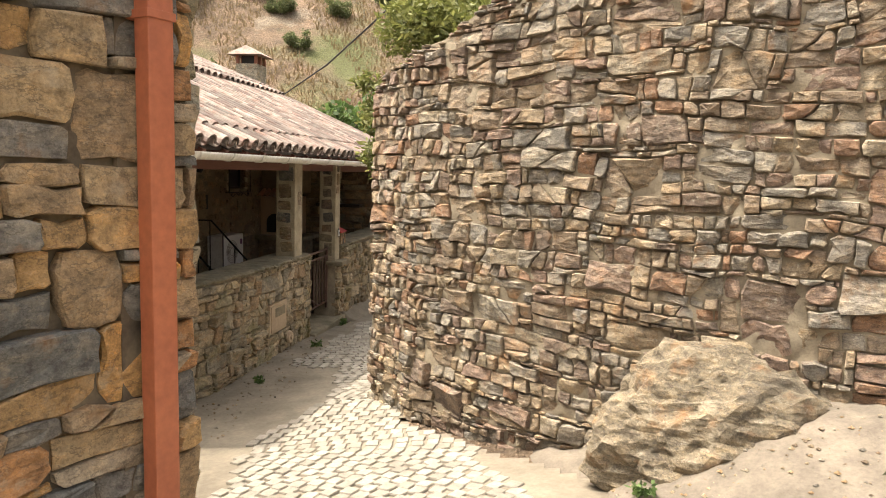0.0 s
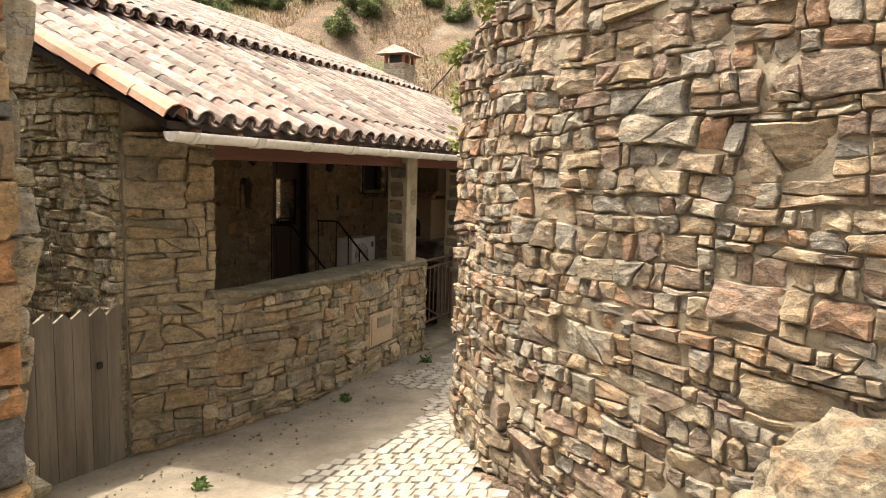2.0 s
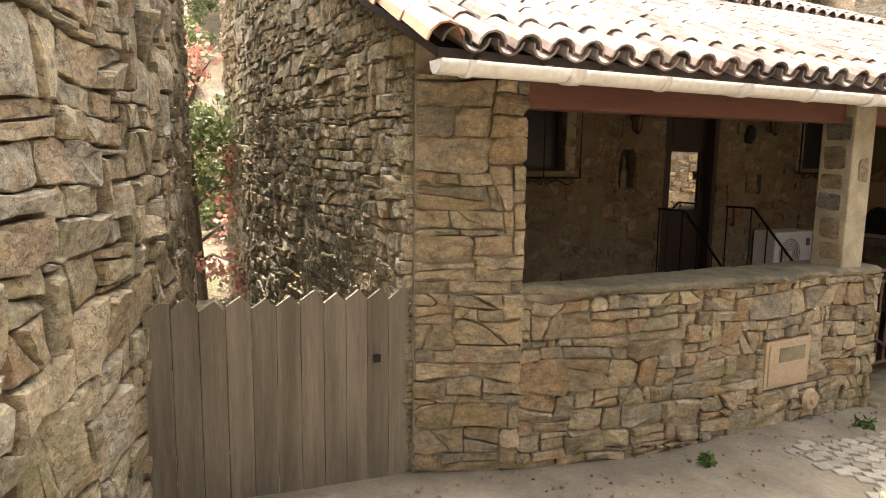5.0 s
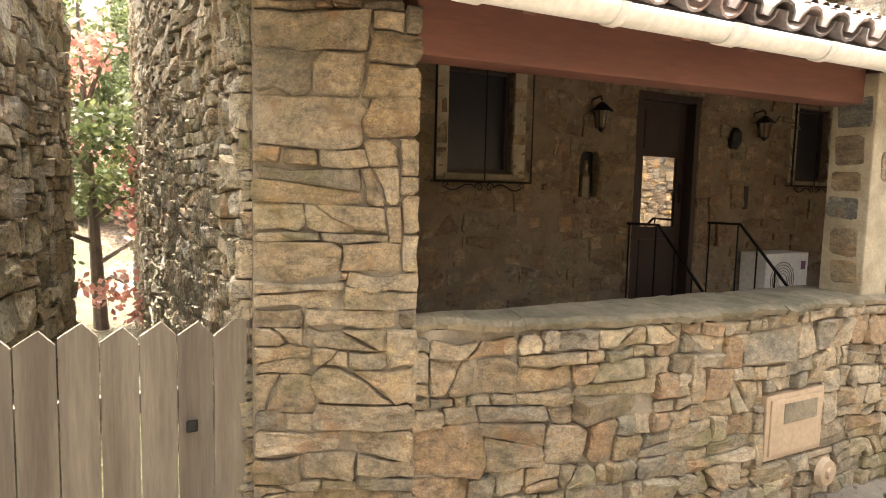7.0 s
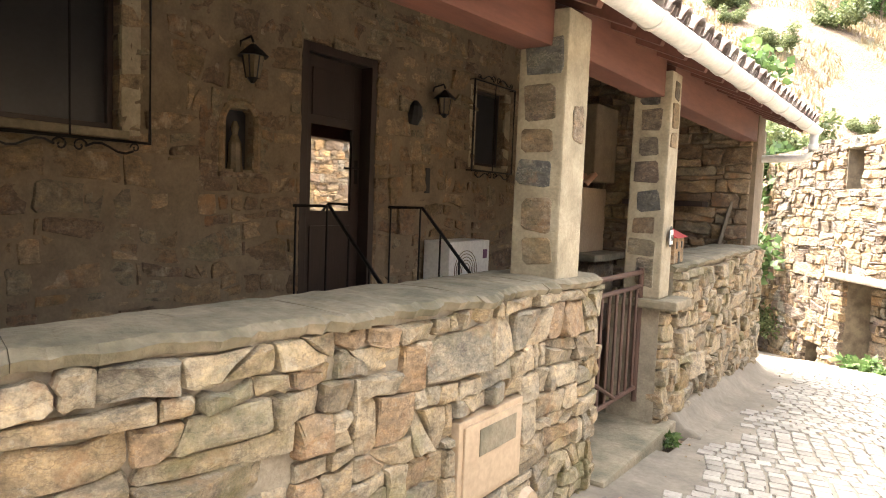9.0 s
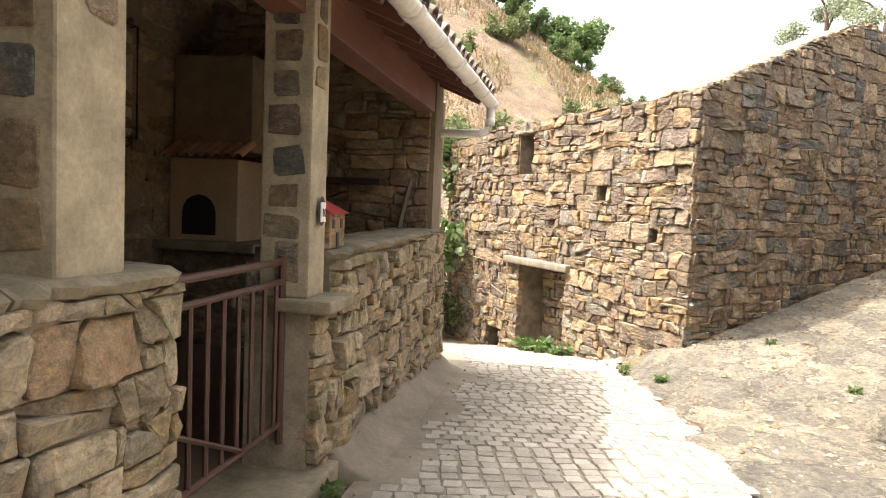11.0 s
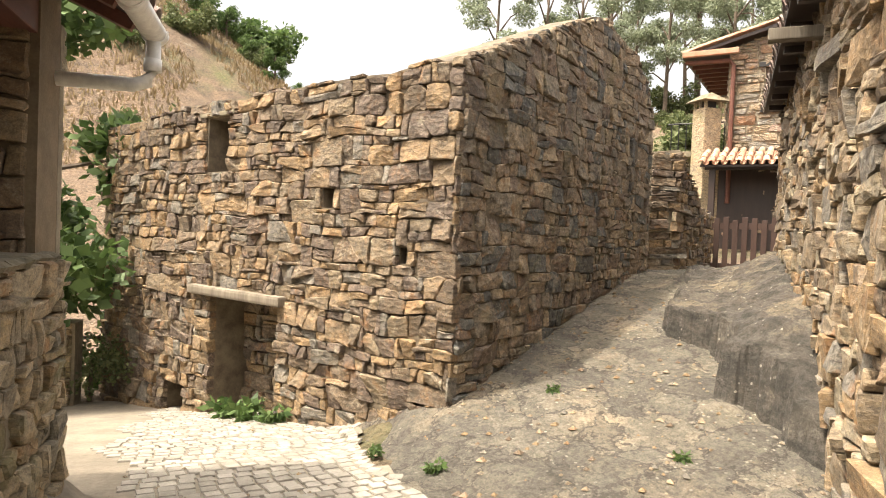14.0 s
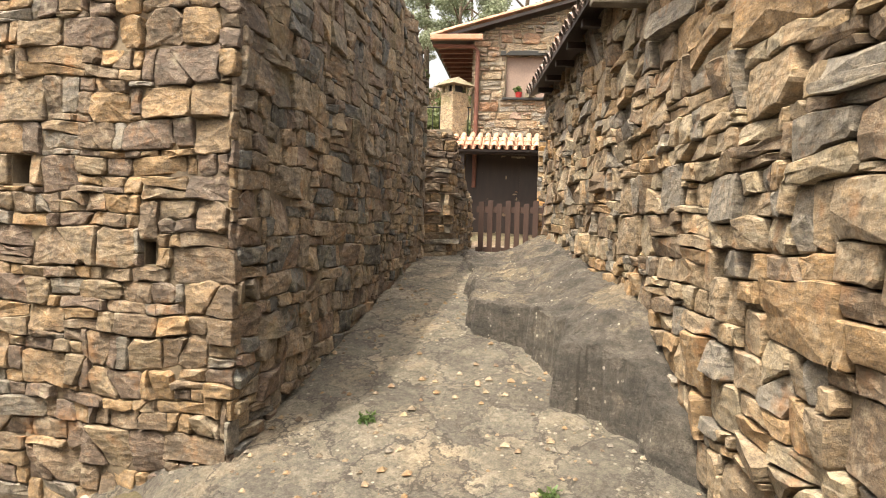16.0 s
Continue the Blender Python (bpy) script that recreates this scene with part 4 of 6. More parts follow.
sheet("rock_floor", [-1.5 + 0.05 * k for k in range(170)], [9.0 + 0.05 * k for k in range(210)], alley_height, M_ROCK,
      lambda x, y: x > -1.05 + 0.16 * math.sin(2.7 * y) + 0.1 * math.sin(7 * y) - 0.3 * soft(11.5, 13.6, y) and y > 9.3 + 0.4 * x, "worn grey bedrock floor with pale chips", "rock")
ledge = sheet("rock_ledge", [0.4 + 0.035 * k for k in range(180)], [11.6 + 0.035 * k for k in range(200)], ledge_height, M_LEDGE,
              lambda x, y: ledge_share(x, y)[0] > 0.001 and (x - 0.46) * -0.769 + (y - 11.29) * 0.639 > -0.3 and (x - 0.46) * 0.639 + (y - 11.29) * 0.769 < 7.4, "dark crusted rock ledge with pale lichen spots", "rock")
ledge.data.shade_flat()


def lump(name, centre, size, mat, seed, label, category, bumps=0.25):
    bm = bmesh.new()
    bmesh.ops.create_icosphere(bm, subdivisions=5, radius=1.0)
    for v in bm.verts:
        p = v.co.copy()
        k = 1 + bumps * noise.noise(p * 1.4 + Vector((seed, 0, 0))) + bumps * 0.5 * noise.noise(p * 3.7 + Vector((0, seed, 0))) + 0.05 * noise.noise(Vector((p.x * 4, p.y * 4, p.z * 14))) + 0.07 * noise.noise(p * 8.0) + 0.03 * noise.noise(p * 19.0)
        v.co = Vector((p.x * size[0] * k, p.y * size[1] * k, p.z * size[2] * k)) + Vector(centre)
    return tagged(part(name, bm, mat), label, category)


lump("boulder", (1.08, 3.88, 0.0), (0.70, 0.40, 0.58), M_OUTCROP, 4, "rough layered outcrop boulder half sunk in sandy dirt", "rock", 0.24)
lump("outcrop", (0.62, 11.85, -0.98), (0.36, 0.32, 0.26), M_ROCK, 9, "low rock outcrop at the foot of the alley wall", "rock")

# ---- roof tiles ----
def tile_shape(r0, r1, length, up=True, n=6):
    """A half-round tapered tile: wide at its lower end, along +x uphill."""
    verts, faces = [], []
    for t, rad in ((0.0, r0), (length, r1)):
        for thick in (0.0, 0.012):
            for k in range(n + 1):
                a = math.pi * k / n
                z = math.sin(a) * (rad - thick)
                verts.append((t, math.cos(a) * (rad - thick), z if up else -z))
    m = n + 1
    for k in range(n):
        faces += [(k, k + 1, 2 * m + k + 1, 2 * m + k), (m + k, 3 * m + k, 3 * m + k + 1, m + k + 1), (k, m + k, m + k + 1, k + 1), (2 * m + k, 2 * m + k + 1, 3 * m + k + 1, 3 * m + k)]
    return verts, faces


def tiled_roof(roof, mat, origin, along, uphill, cols, rows, pitch=0.205, show=0.37, seed=1, limit=300, slope=0.425):
    """Rows of half-round tiles from an eave corner: along the eave, and uphill in plan."""
    r = random.Random(seed)
    o, a, u = Vector(origin), Vector(along).normalized(), Vector(uphill).normalized()
    ux = (u + Vector((0, 0, slope))).normalized()
    nz = ux.cross(a) if ux.cross(a).z > 0 else a.cross(ux)
    frame_m = Matrix(((ux.x, a.x, nz.x, 0), (ux.y, a.y, nz.y, 0), (ux.z, a.z, nz.z, 0), (0, 0, 0, 1)))
    cover, channel = tile_shape(0.083, 0.066, show + 0.07), tile_shape(0.080, 0.092, show + 0.07, False)
    me = bpy.data.meshes.new("roof_tile")
    me.from_pydata(cover[0], [], cover[1])
    me.materials.append(mat)
    cv, cf, count = [], [], 0
    for c in range(cols):
        for q in range(rows):
            p = o + a * (c * pitch + r.uniform(-0.008, 0.008)) + ux * (q * show + r.uniform(-0.012, 0.012)) + nz * (0.03 + 0.012 * (q > 0))
            m = Matrix.Translation(p) @ frame_m @ Matrix.Rotation(radians(r.gauss(0, 1.2)), 4, "Z") @ Matrix.Rotation(radians(-1.5), 4, "Y")
            if count < limit:
                ob = new("roof_tile", me)
                ob.parent, ob.matrix_basis = roof, m
                count += 1
            else:
                b = len(cv)
                cv += (np.array(cover[0]) @ np.array(m.to_3x3()).T + np.array(m.translation)).tolist()
                cf += [tuple(b + v for v in f) for f in cover[1]]
            m2 = Matrix.Translation(p + a * (pitch / 2) + nz * 0.035) @ frame_m
            b = len(cv)
            cv += (np.array(channel[0]) @ np.array(m2.to_3x3()).T + np.array(m2.translation)).tolist()
            cf += [tuple(b + v for v in f) for f in channel[1]]
    if cf:
        tagged(joined("roof_tiles", cv, cf, mat, roof), kind="stuff")


def eave_x(y):
    return -3.06 + 0.03 * (y - 4.5)


def deck(name, corners, thick, mat, label, category="roof"):
    bm = bmesh.new()
    lowv = [bm.verts.new(Vector(c) - Vector((0, 0, thick))) for c in corners]
    topv = [bm.verts.new(c) for c in corners]
    bm.faces.new(topv)
    bm.faces.new(lowv[::-1])
    n = len(corners)
    for k in range(n):
        bm.faces.new((lowv[k], lowv[(k + 1) % n], topv[(k + 1) % n], topv[k]))
    return tagged(part(name, bm, mat), label, category, "", "structure")


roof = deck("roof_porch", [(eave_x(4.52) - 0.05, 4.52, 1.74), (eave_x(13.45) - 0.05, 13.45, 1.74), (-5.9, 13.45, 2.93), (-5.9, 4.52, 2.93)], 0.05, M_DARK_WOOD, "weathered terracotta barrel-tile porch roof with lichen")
tiled_roof(roof, M_TILE, (eave_x(4.58) + 0.02, 4.58, 1.725), (0.03, 1, 0), (-1, 0.03, 0), 44, 8, seed=2)
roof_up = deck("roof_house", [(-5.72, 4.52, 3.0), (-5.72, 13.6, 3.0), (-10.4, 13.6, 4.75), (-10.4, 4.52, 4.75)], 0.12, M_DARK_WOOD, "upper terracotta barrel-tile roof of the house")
tiled_roof(roof_up, M_TILE, (-5.62, 4.58, 2.99), (0, 1, 0), (-1, 0, 0), 44, 12, seed=3, limit=60, slope=0.375)
for k in range(22):
    y = 4.75 + 0.4 * k
    m = Matrix.Translation((eave_x(y) - 0.02, y, 1.655)) @ Matrix.Rotation(math.atan(0.425), 4, "Y")
    tagged(part("rafter", cube(-2.7, 0.0, -0.03, 0.03, -0.05, 0.04, 0.004, m), M_BEAM, roof))

def verge(roof, x0, z0, y, slope, count, seed):
    """Orange cap tiles laid up the gable edge."""
    r = random.Random(seed)
    shape = tile_shape(0.105, 0.088, 0.44)
    me = bpy.data.meshes.new("verge_tile")
    me.from_pydata(shape[0], [], shape[1])
    me.materials.append(M_NEW_TILE)
    tilt = math.atan(slope)
    for k in range(count):
        d = 0.37 * k
        ob = new("verge_tile", me)
        ob.parent = roof
        ob.matrix_basis = Matrix.Translation((x0 - d * math.cos(tilt), y + r.uniform(-0.008, 0.008), z0 + d * math.sin(tilt))) @ Matrix.Rotation(math.pi, 4, "Z") @ Matrix.Rotation(-tilt - 0.03, 4, "Y")


verge(roof, eave_x(4.5) + 0.02, 1.755, 4.53, 0.425, 8, 71)
verge(roof_up, -5.62, 3.02, 4.53, 0.375, 13, 72)

# ---- the porch ----
tagged(part("floor", cube(-5.62, -3.63, 5.1, 13.0, -0.95, -0.75, 0), M_FLOOR), "dark clay tile floor of the porch", "floor", "", "structure")
tagged(part("wall_porch_near", cube(-5.60, -3.95, 5.105, 5.2, -0.9, 1.93, 0), M_MORTAR), "plastered inner face of the porch end", "wall", "", "structure")


def ragged_slab(plan, width, z0, z1, seed, zdrop=0.0):
    """Coping: irregular flat slabs along a plan line, butted end to end."""
    face, r = Face(plan), random.Random(seed)
    slabs, s = [], 0.0
    while s < face.length - 0.05:
        e = min(s + r.uniform(0.5, 1.1), face.length)
        if face.length - e < 0.2:
            e = face.length
        bm = bmesh.new()
        rows = []
        n = 26
        for k in range(n + 1):
            q = s + 0.001 + (e - s - 0.002) * k / n
            p, t, nn = face.spot(q)
            deep = width(p.x) if callable(width) else width
            out = 0.045 + 0.05 * noise.noise((q * 4, seed, 0)) + 0.05 * noise.noise((q * 12, seed, 3)) + 0.02 * noise.noise((q * 31, seed, 5)) + r.uniform(-0.008, 0.008)
            z = (z1(q) if callable(z1) else z1) + 0.012 * noise.noise((q * 3, seed, 7)) + 0.006 * noise.noise((q * 14, seed, 2))
            rows.append([bm.verts.new((*(p + nn * o), zz)) for o, zz in ((out - 0.01, z - 0.048), (out + 0.006, z - 0.018 + r.uniform(-0.006, 0.004)), (out - 0.02 - r.uniform(0, 0.02), z), (-deep / 2, z + 0.006 + r.uniform(-0.004, 0.004)), (-deep, z), (-deep, z - 0.05))])
        for a, b in zip(rows, rows[1:]):
            for k in range(6):
                bm.faces.new((a[k], a[(k + 1) % 6], b[(k + 1) % 6], b[k]))
        bm.faces.new(rows[0])
        bm.faces.new(rows[-1][::-1])
        slabs.append(bm)
        s = e
    return slabs


def coping(name, plan, width, z1, seed, label):
    holder = empty(name, label, "coping", "", "structure")
    for bm in ragged_slab(plan, width, 0, z1, seed):
        part("slab", bm, M_SLAB, holder)


coping("coping_parapet", FRONT, lambda x: x + 3.61, lambda s: 0.402 - 0.006 * s, 31, "pale worn stone coping on the parapet")
coping("coping_parapet_far", [(-3.2, 9.97), (-3.2, 13.15)], 0.40, lambda s: 0.345 + 0.01 * s, 32, "pale worn stone coping on the far parapet")
part("coping_plinth", cube(-3.58, -3.06, 9.68, 10.06, 0.055, 0.12, 0.015), M_SLAB)
tagged(bpy.data.objects["coping_plinth"], "stone slab under the gate column", "coping", "", "structure")


def column(name, y0, y1, z0, seed, label):
    """A mortared square column with flat stones showing in its faces."""
    r = random.Random(seed)
    x0, x1 = -3.46, -3.2
    col = tagged(part(name, cube(x0, x1, y0, y1, z0, 1.68, 0.012), M_COLUMN), label, "column")
    for side in range(2):
        z = z0 + 0.08
        while z < 1.5:
            h = r.uniform(0.11, 0.2)
            w = r.uniform(0.13, 0.2) if side == 0 else r.uniform(0.08, 0.17)
            if side == 0 or (r.random() < 0.6 and not (y0 > 9 and 0.30 < z < 0.66)):
                t = PLAIN[r.randrange(len(PLAIN))]
                me = bpy.data.meshes.new("stone")
                me.from_pydata(t[0], [], t[1])
                me.materials.append(M_PORCH if r.random() < 0.5 else M_BARN_DARK)
                ob = new("stone", me)
                ob.parent = col
                u = r.uniform(-0.02, 0.02)
                if side == 0:
                    ob.matrix_basis = Matrix.Translation(((x0 + x1) / 2 + u, y0 - 0.001, z + h / 2)) @ Matrix.Rotation(math.pi, 4, "Z") @ Matrix.Rotation(r.uniform(-0.12, 0.12), 4, "Y") @ Matrix.Diagonal((w, 0.008, h, 1))
                else:
                    ob.matrix_basis = Matrix.Translation((x1 + 0.001, (y0 + y1) / 2 + u, z + h / 2)) @ Matrix.Rotation(-math.pi / 2, 4, "Z") @ Matrix.Rotation(r.uniform(-0.12, 0.12), 4, "Y") @ Matrix.Diagonal((w, 0.008, h, 1))
            z += h + r.uniform(0.015, 0.045)
    return col


column("porch_column", 8.10, 8.36, 0.37, 51, "mortared porch column with inset stones on the parapet")
column("porch_column", 9.74, 9.96, 0.12, 52, "mortared porch column with inset stones beside the gate")
for xa, a, xb, b in ((-3.57, 5.30, -3.37, 8.11), (-3.34, 8.35, -3.34, 9.75), (-3.34, 9.95, -3.34, 13.05)):
    tilt = Matrix.Translation((xa, a, 0)) @ Matrix.Rotation(-math.atan2(xb - xa, b - a), 4, "Z")
    tagged(part("porch_beam", cube(-0.09, 0.09, 0, math.hypot(xb - xa, b - a), 1.505, 1.79, 0.008, tilt), M_BEAM), "red-brown timber beam carrying the porch roof", "beam", "porch beams")


def gutter():
    g = empty("gutter", "white plastic half-round rain gutter with brackets", "gutter")
    bm = bmesh.new()
    rings = []
    for y in (4.46, 4.47, 7.5, 10.5, 13.38, 13.39):
        x = eave_x(y) + 0.05
        rings.append([bm.verts.new((x + math.cos(a) * rr, y, 1.665 + math.sin(a) * rr)) for rr, seq in ((0.07, range(0, 10)), (0.062, range(9, -1, -1))) for a in [math.pi + math.pi * k / 9 for k in seq]])
    for p, q in zip(rings, rings[1:]):
        for k in range(20):
            bm.faces.new((p[k], p[(k + 1) % 20], q[(k + 1) % 20], q[k]))
    part("trough", bm, M_WHITE, g, "", True)
    for y in (4.465, 13.385):
        bm = bmesh.new()
        x = eave_x(y) + 0.05
        bm.faces.new([bm.verts.new((x + math.cos(math.pi + math.pi * k / 9) * 0.066, y, 1.665 + math.sin(math.pi + math.pi * k / 9) * 0.066)) for k in range(10)])
        part("end_cap", bm, M_WHITE, g)
    k = 0
    y = 4.62
    while y < 13.3:
        x = eave_x(y) + 0.05
        w = 0.045 if k % 2 else 0.02
        bm = bmesh.new()
        ra = [[bm.verts.new((x + math.cos(a) * rr, yy, 1.665 + math.sin(a) * rr)) for a in [math.pi + math.pi * j / 9 for j in range(10)]] for yy in (y - w, y + w) for rr in (0.071, 0.078)]
        for a, b in ((1, 3), (0, 1), (2, 3), (0, 2)):
            for j in range(9):
                bm.faces.new((ra[a][j], ra[a][j + 1], ra[b][j + 1], ra[b][j]))
        part("bracket", bm, M_WHITE, g, "", True)
        y += 0.62
        k += 1
    x = eave_x(13.3) + 0.05
    part("outlet", tube([(x, 13.3, 1.62), (x, 13.3, 1.44), (x - 0.03, 13.3, 1.37), (x - 0.10, 13.3, 1.345), (x - 0.75, 13.3, 1.34)], 0.042, 12), M_WHITE, g, "white elbow downpipe", True)
    part("collar", tube([(x, 13.3, 1.50), (x, 13.3, 1.43)], 0.05, 12), M_WHITE, g, "", True)


gutter()

# the painted downpipe on the first house
dp = empty("downpipe", "square terracotta-red painted downpipe on the house corner", "downpipe")
AX = Vector((0.38, 0.92)).normalized()
DM = Matrix.Translation((-1.335, 2.16, 0)) @ Matrix.Rotation(math.atan2(AX.y, AX.x), 4, "Z")
part("pipe", cube(-0.05, 0.05, -0.04, 0.04, -0.9, 3.6, 0.008, DM), M_PIPE, dp)
for z in (0.2, 2.05):
    part("bracket", cube(-0.056, 0.056, -0.046, 0.09, z, z + 0.03, 0.003, DM), M_PIPE, dp)

# ---- picket fence ----
fence = empty("picket_fence", "weathered grey wooden picket fence across the passage", "fence")
FA, FB = Vector((-3.74, 3.16)), Vector((-3.79, 4.68))
fn_dir = (FB - FA).normalized()
r = random.Random(8)
n = 11
for k in range(n):
    s = (k + 0.5) / n * (FB - FA).length
    p = FA + fn_dir * s
    top = 0.42 + r.uniform(-0.015, 0.015) - 0.004 * k
    w = 0.066
    bm = bmesh.new()
    if k in (0, n - 1):
        outline = [(-w, -1.0), (w, -1.0), (w, top + 0.02), (0.3 * w, top + 0.025), (-w, top - 0.04)]
    else:
        outline = [(-w, -1.0), (w, -1.0), (w, top - 0.035), (0.2 * w, top + 0.022), (-w, top - 0.03)]
    a = [bm.verts.new((*(p + fn_dir * u), z)) for u, z in outline]
    b = [bm.verts.new((*(p + fn_dir * u + Vector((-0.022, 0))), z)) for u, z in outline]
    bm.faces.new(a)
    bm.faces.new(b[::-1])
    for q in range(5):
        bm.faces.new((a[q], b[q], b[(q + 1) % 5], a[(q + 1) % 5]))
    part("picket", bm, M_FENCE, fence)
for z in (-0.55, 0.05):
    part("rail", cube(-3.845, -3.80, 3.2, 4.6, z, z + 0.08), M_FENCE, fence)
part("latch", cube(-3.76, -3.742, 4.43, 4.475, -0.04, 0.01, 0.008), M_IRON, fence)

# ---- porch gate ----
gate = empty("metal_gate", "brown painted metal bar gate between the porch columns", "gate")
gx = -3.33
for z, rad in ((0.30, 0.018), (0.20, 0.016), (-0.52, 0.016)):
    part("rail", tube([(gx, 8.6, z), (gx, 9.74, z)], rad, 8), M_GATE, gate)
for k in range(9):
    y = 8.66 + k * 0.125
    part("bar", tube([(gx, y, -0.52), (gx, y, 0.20)], 0.012, 6), M_GATE, gate)
part("brace", tube([(gx + 0.012, 8.66, -0.2), (gx + 0.012, 9.3, -0.5)], 0.012, 6), M_GATE, gate)
for y in (8.61, 9.73):
    part("stile", tube([(gx, y, -0.62), (gx, y, 0.33)], 0.02, 8), M_GATE, gate)
tagged(part("gate_step", cube(-3.62, -3.08, 8.58, 9.95, -1.1, -0.76, 0.02), M_SLAB), "worn concrete doorstep under the porch gate", "step")
bm = bmesh.new()
rows = []
for k in range(34):
    y = 9.98 + 0.1 * k
    g, wob = lane_height(-3.0, y), 0.025 * noise.noise((y * 2, 2, 0)) + 0.012 * noise.noise((y * 9, 5, 0))
    rows.append([bm.verts.new(p) for p in ((-3.24, y, g + 0.20 + wob), (-3.12, y, g + 0.13 + wob), (-3.04 + wob, y, g + 0.05), (-2.93 + wob, y, g + 0.014), (-2.86 + wob, y, g - 0.06), (-3.24, y, g - 0.06))])
for p, q in zip(rows, rows[1:]):
    for k in range(6):
        bm.faces.new((p[k], p[(k + 1) % 6], q[(k + 1) % 6], q[k]))
bm.faces.new(rows[0])
bm.faces.new(rows[-1][::-1])
tagged(part("footing", bm, M_LANE, None, "", True), "sandy mortar fillet along the foot of the parapet", "footing")

# ---- meter box ----
mbx = empty("meter_box", "beige enamel utility meter box set in the parapet", "meter box")
part("frame", cube(-3.50, -3.155, 7.235, 7.735, -0.455, -0.095, 0.006), M_BOX, mbx)
mdoor = part("door", cube(-3.156, -3.145, 7.265, 7.705, -0.43, -0.12, 0.004), M_BOX, mbx)
part("panel", cube(-3.146, -3.141, 7.37, 7.66, -0.26, -0.15, 0.002), M_SLAB, mdoor, "grey rating panel")
bm = bmesh.new()
bmesh.ops.create_cone(bm, cap_ends=True, segments=24, radius1=0.085, radius2=0.07, depth=0.03, matrix=Matrix.Translation((-3.10, 7.72, -0.58)) @ Matrix.Rotation(math.pi / 2, 4, "Y"))
bmesh.ops.create_cone(bm, cap_ends=True, segments=20, radius1=0.035, radius2=0.03, depth=0.03, matrix=Matrix.Translation((-3.08, 7.72, -0.58)) @ Matrix.Rotation(math.pi / 2, 4, "Y"))
tagged(part("water_valve", bm, M_BOX), "round beige valve cover in the parapet", "valve")

# ---- house front in the porch ----
WX = -5.62


def porch_door():
    d = empty("door_1", "dark brown glazed house door with mirrored pane", "door", "", "structure")
    part("door_frame", cube(WX - 0.2, WX + 0.01, 8.63, 8.70, -0.21, 1.9), M_DARK_WOOD, d)
    part("door_frame", cube(WX - 0.2, WX + 0.01, 9.41, 9.48, -0.21, 1.9), M_DARK_WOOD, d)
    part("door_frame", cube(WX - 0.2, WX + 0.01, 8.70, 9.41, 1.83, 1.9), M_DARK_WOOD, d)
    ajar = Matrix.Translation((WX - 0.12, 9.41, 0)) @ Matrix.Rotation(radians(4), 4, "Z") @ Matrix.Translation((0.12 - WX, -9.41, 0))
    part("leaf", cube(WX - 0.16, WX - 0.11, 8.70, 9.41, -0.2, 1.83, 0.004, ajar), M_DARK_WOOD, d)
    part("pane", cube(WX - 0.112, WX - 0.105, 8.80, 9.30, 0.62, 1.30, 0, ajar), M_MIRROR, d, "reflecting glass pane")
    part("panel", cube(WX - 0.112, WX - 0.098, 8.80, 9.30, 1.37, 1.74, 0.006, ajar), M_DARK_WOOD, d)
    part("panel", cube(WX - 0.112, WX - 0.098, 8.80, 9.30, -0.1, 0.5, 0.006, ajar), M_DARK_WOOD, d)
    part("handle", tube([(WX - 0.1, 9.36, 0.98), (WX - 0.06, 9.36, 0.98), (WX - 0.06, 9.25, 0.98)], 0.009, 6), M_IRON, d)
    part("key_plate", cube(WX - 0.11, WX - 0.1, 9.34, 9.38, 0.85, 1.05, 0.002), M_IRON, d)


porch_door()


def curl(cx, cz, rad, turn=1, x=WX + 0.09):
    return [(x, cx + turn * rad * (1 - k / 16) * math.cos(k * 0.55), cz + rad * (1 - k / 16) * math.sin(k * 0.55)) for k in range(14)]


